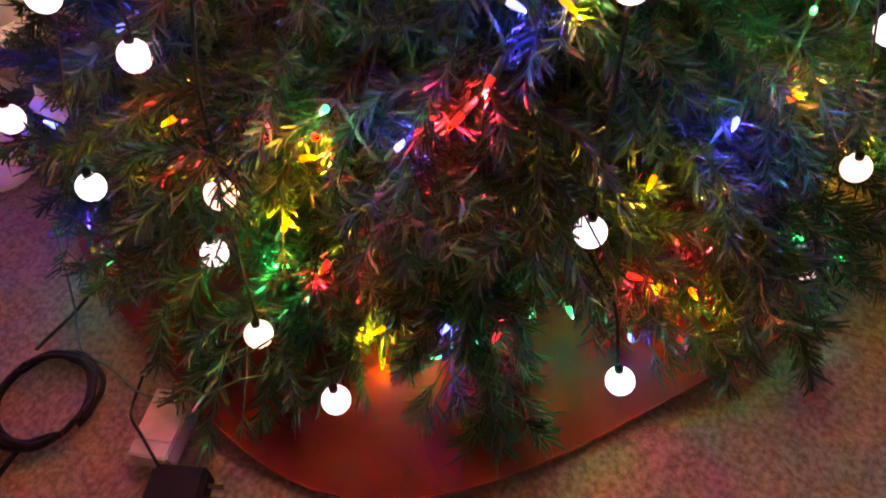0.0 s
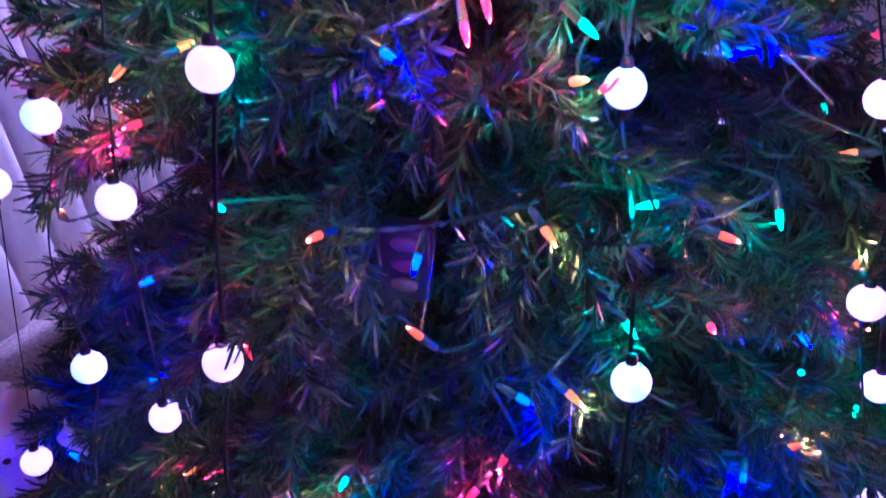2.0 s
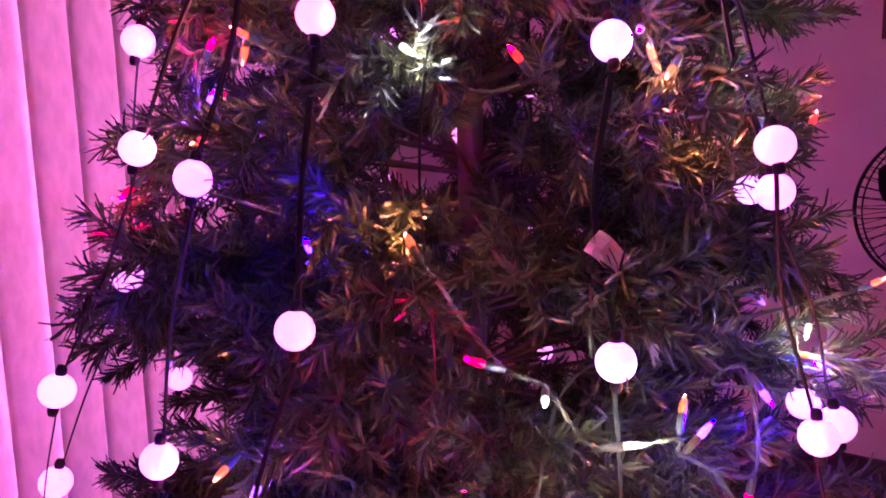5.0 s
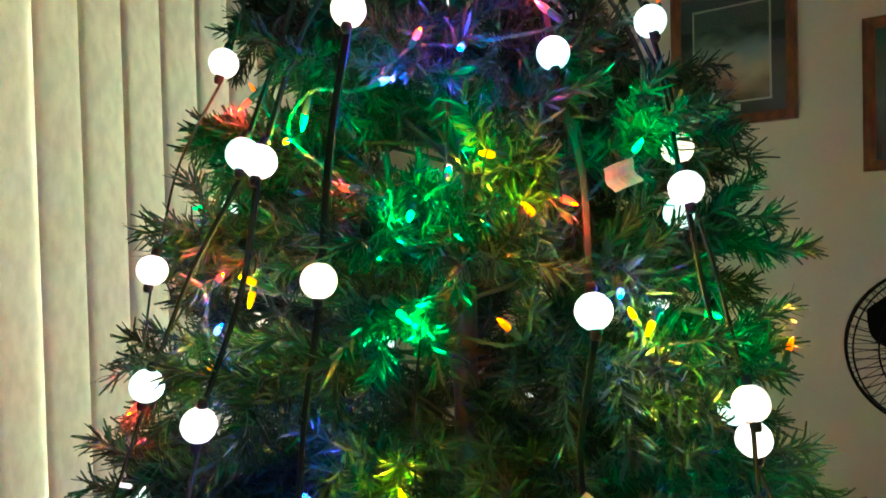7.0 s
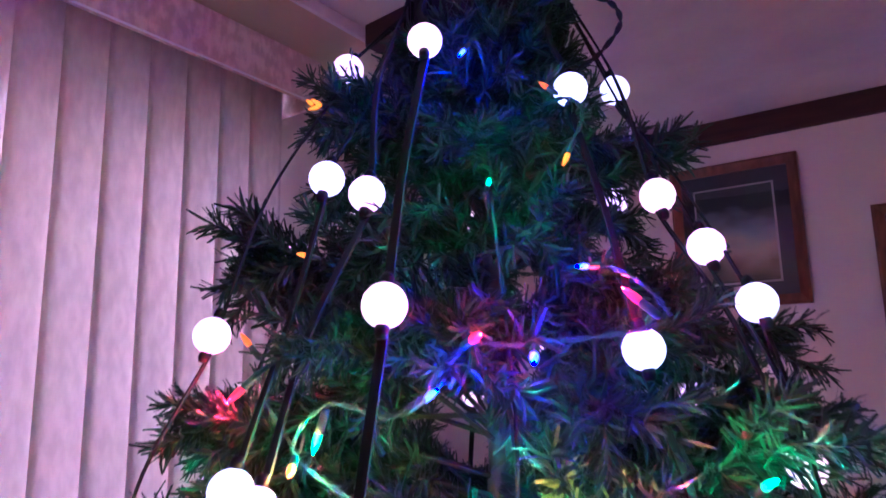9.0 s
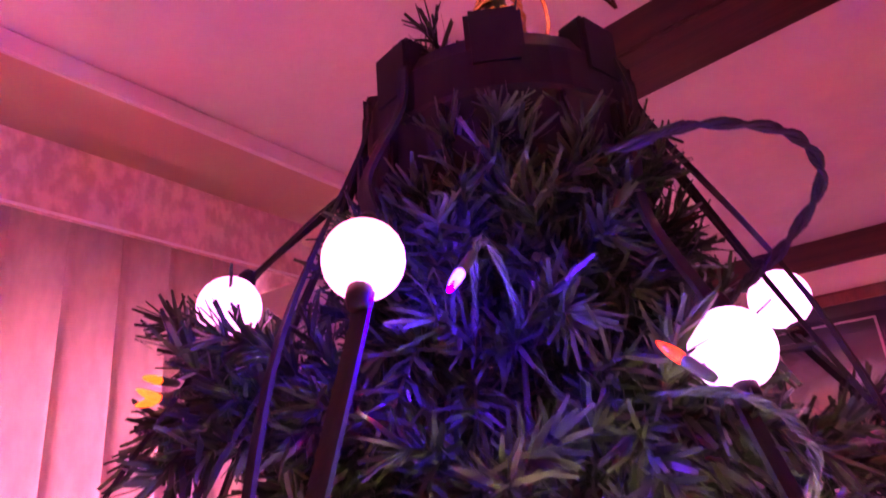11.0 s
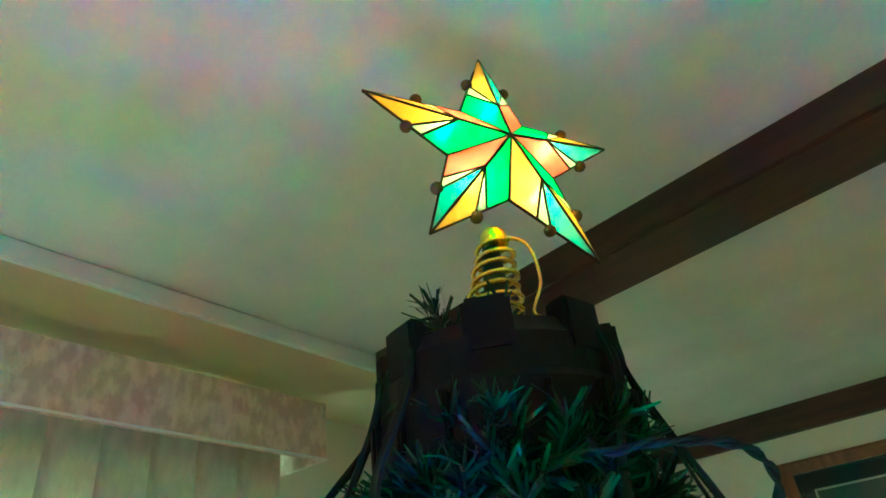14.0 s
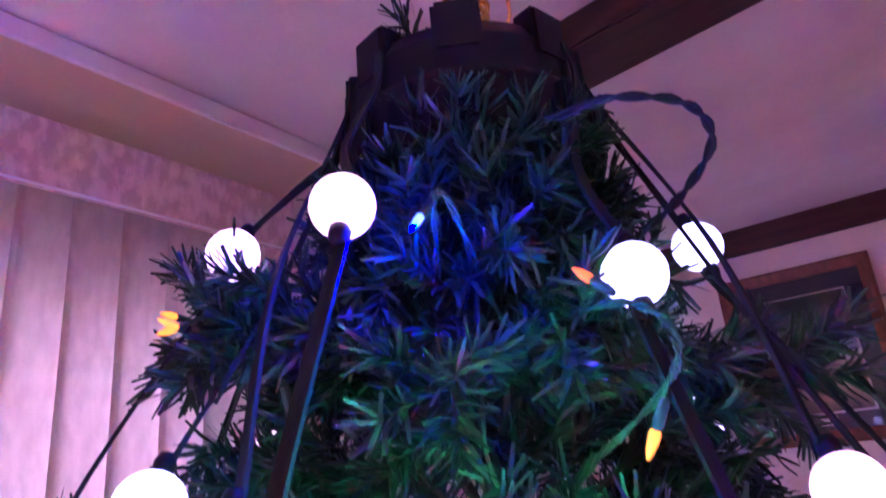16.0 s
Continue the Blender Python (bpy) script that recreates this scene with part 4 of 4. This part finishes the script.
def floor_things():
    rnd = random.Random(3)
    line = []
    for i in range(4 * 24):
        a = 2 * math.pi * i / 24
        r = 0.056 + 0.006 * math.sin(i * 0.21) + rnd.uniform(-0.001, 0.001)
        line.append(Vector((-0.085 + r * math.cos(a), -0.742 + r * math.sin(a), 0.006 + 0.0045 * (i // 24) + 0.002 * math.sin(i))))
    line += [Vector((-0.06, -0.80, 0.006)), Vector((-0.02, -0.90, 0.005)), Vector((0.05, -1.05, 0.005))]
    tagged(tube("extension_cord", spline(line, 3), 0.0034, BLACK, None), "coiled black extension cord lying on the carpet", "cord")
    line = [(-0.15, -0.71, 0.012), (-0.17, -0.62, 0.008), (-0.16, -0.52, 0.09), (-0.13, -0.47, 0.2)]
    tagged(tube("lamp_cable", spline(line, 8), 0.0022, CORD, None), "thin dark cord rising from the coil into the tree", "cord")
    line = [(-0.20, -0.60, 0.10), (-0.165, -0.645, 0.012), (-0.148, -0.659, 0.004), (-0.107, -0.679, 0.003), (-0.063, -0.674, 0.003), (-0.007, -0.676, 0.003), (0.017, -0.663, 0.003), (0.05, -0.62, 0.03)]
    tagged(tube("loose_wire", spline(line, 8), 0.0015, WIRE, None, k=6), "thin green light wire straying over the carpet", "cord")
    line = [(-0.02, -0.66, 0.004), (-0.002, -0.689, 0.0035), (0.033, -0.705, 0.033), (0.06, -0.712, 0.036), (0.085, -0.72, 0.03), (0.10, -0.725, 0.022)]
    tagged(tube("adapter_lead", spline(line, 8), 0.0018, BLACK, None, k=6), "thin black lead running to the plug adapter", "cord")
    adapter = tagged(new("power_adapter"), "black plug adapter lying on the carpet", "adapter")
    adapter.matrix_basis = pose(0.125, -0.728, 0, 0, 0, 30)
    part("housing", box(bmesh.new(), -0.03, 0.03, -0.022, 0.022, 0.0, 0.03, 0.005), BLACK, adapter)
    part("prong", box(bmesh.new(), 0.03, 0.045, -0.008, -0.005, 0.012, 0.018), LEAD, adapter)
    part("prong", box(bmesh.new(), 0.03, 0.045, 0.005, 0.008, 0.012, 0.018), LEAD, adapter)
    carton = tagged(new("white_carton"), "small white cardboard carton under the tree", "box")
    carton.matrix_basis = pose(0.062, -0.69, 0.0, 0, 0, 25)
    part("box_body", box(bmesh.new(), -0.022, 0.022, -0.038, 0.038, 0.0, 0.03, 0.002), CARTON, carton)
    part("flap", box(bmesh.new(), -0.021, 0.021, -0.02, 0.037, 0.0305, 0.032), CARTON, carton)


def small_things():
    # lead of the strand ring, looping out beside the tree top
    loop = [(0.075, -0.03, 1.72), (0.105, -0.075, 1.69), (0.139, -0.080, 1.685), (0.167, -0.058, 1.679), (0.173, -0.047, 1.660), (0.154, -0.050, 1.636), (0.132, -0.059, 1.618), (0.10, -0.05, 1.60)]
    base = tagged(new("twisted_lead"), "green twisted lead looping out beside the tree top", "cord")
    pts = spline(loop, 12)
    for a in (0, math.pi):
        v, f = sweep(pts, [(0.0014 * math.cos(a) + x, 0.0014 * math.sin(a) + y) for x, y in circle(0.0014, 6)], twist=0.55)
        part("wire", mesh_from("wire", v, f, CORD), CORD, base)
    # paper tags tied to the light strings
    for (az, r, z), turn, size in (((-114, 0.57, 0.215), (60, 20, 10), 0.022), ((-30, 0.325, 1.235), (75, -20, 60), 0.017), ((-38, 0.345, 0.962), (70, 40, 30), 0.016)):
        bm = bmesh.new()
        n = 6
        grid = [[bm.verts.new(((i / n - 0.5) * size * 2, (j / n - 0.5) * size * 1.3, 0.004 * math.sin(i * 0.9) + 0.003 * math.cos(j * 1.1))) for j in range(n + 1)] for i in range(n + 1)]
        for i in range(n):
            for j in range(n):
                bm.faces.new((grid[i][j], grid[i + 1][j], grid[i + 1][j + 1], grid[i][j + 1]))
        bmesh.ops.solidify(bm, geom=bm.faces[:], thickness=0.0004)
        t = tagged(part("paper_tag", bm, CARD, None), "small curled white paper tag on the light wire", "tag", "tags on the light strings")
        t.matrix_basis = Matrix.Translation(cyl(az, r, z)) @ pose(0, 0, 0, *turn)
    # control boxes of the strands
    for (az, r, z), lean in CONTROL_BOXES:
        c = tagged(new("control_box"), "black light control box with three dull red buttons", "control box", "control boxes in the tree")
        c.matrix_basis = Matrix.Translation(cyl(az, r, z)) @ pose(0, 0, 0, 0, lean, az + 90)
        part("housing", box(bmesh.new(), -0.022, 0.022, -0.009, 0.009, -0.04, 0.04, 0.003), BLACK, c)
        for k in range(3):
            me = lathe("button", ((0.0008, 0.003), (0.008, 0.0025), (0.0095, 0.001), (0.0095, 0.0)), BUTTON, 16)
            b = part("button", me, BUTTON, c, "dull red oval button")
            b.matrix_basis = pose(0, -0.009, 0.022 - 0.021 * k, 90, 0, 0) @ Matrix.Diagonal((1.3, 0.75, 1, 1))
    # white cloth sack with red dots on the carpet behind the tree
    sack = tagged(new("gift_sack"), "white cloth sack with red dots, slumped on the carpet", "gift bag")
    sack.matrix_basis = pose(-0.50, -0.53, 0, 0, 0, 30) @ Matrix.Diagonal((0.8, 0.8, 0.8, 1))
    bm = bmesh.new()
    k = 28
    prof = ((0.07, 0.0), (0.095, 0.012), (0.105, 0.05), (0.098, 0.10), (0.075, 0.135), (0.04, 0.15), (0.05, 0.175), (0.03, 0.178), (0.002, 0.16))
    rings = []
    for j, (r, z) in enumerate(prof):
        rings.append([bm.verts.new((r * (1 + 0.06 * math.sin(5 * a + j)) * math.cos(a), r * (1 + 0.06 * math.sin(5 * a + j)) * math.sin(a), z + 0.006 * math.sin(3 * a + j) * (j > 0))) for a in (2 * math.pi * i / k for i in range(k))])
    bm.faces.new(list(reversed(rings[0])))
    for a, b in zip(rings, rings[1:]):
        for i in range(k):
            bm.faces.new((a[i], a[(i + 1) % k], b[(i + 1) % k], b[i]))
    smooth(part("cloth", bm, CARD, sack))
    dot = lathe("dot", ((0.0006, 0.002), (0.005, 0.0015), (0.007, 0.0)), BUTTON, 12)
    rnd = random.Random(5)
    for i in range(26):
        a, z = 2 * math.pi * i * 0.381, 0.02 + 0.10 * ((i * 7) % 26) / 26
        r = float(np.interp(z, (0.0, 0.012, 0.05, 0.10, 0.135), (0.07, 0.095, 0.105, 0.098, 0.075))) * 1.035
        o = part("dot", dot, BUTTON, sack, "red felt dot")
        o.matrix_basis = Matrix.Translation((r * math.cos(a), r * math.sin(a), z)) @ Vector((math.cos(a), math.sin(a), 0.1)).to_track_quat("Z", "Y").to_matrix().to_4x4()


BUTTON = surface("dull_red_plastic", (0.022, 0.0012, 0.0025), (0.04, 0.0025, 0.0045), 20, 0.6)
room()
blind()
picture(-0.281, 1.526, 0.390, 0.470, (0.076, 0.081, 0.079, 0.083), 0, "landscape print in red-brown wooden frame with slate mat")
picture(0.283, 1.345, 0.390, 0.450, (0.076, 0.081, 0.079, 0.083), 3, "framed landscape print hung lower on the beige wall")
fan(0.47, 1.22, 0.90, 0.19)
tree()
strands()
led_strings()
crown_ring()
star()
skirt()
floor_things()
small_things()
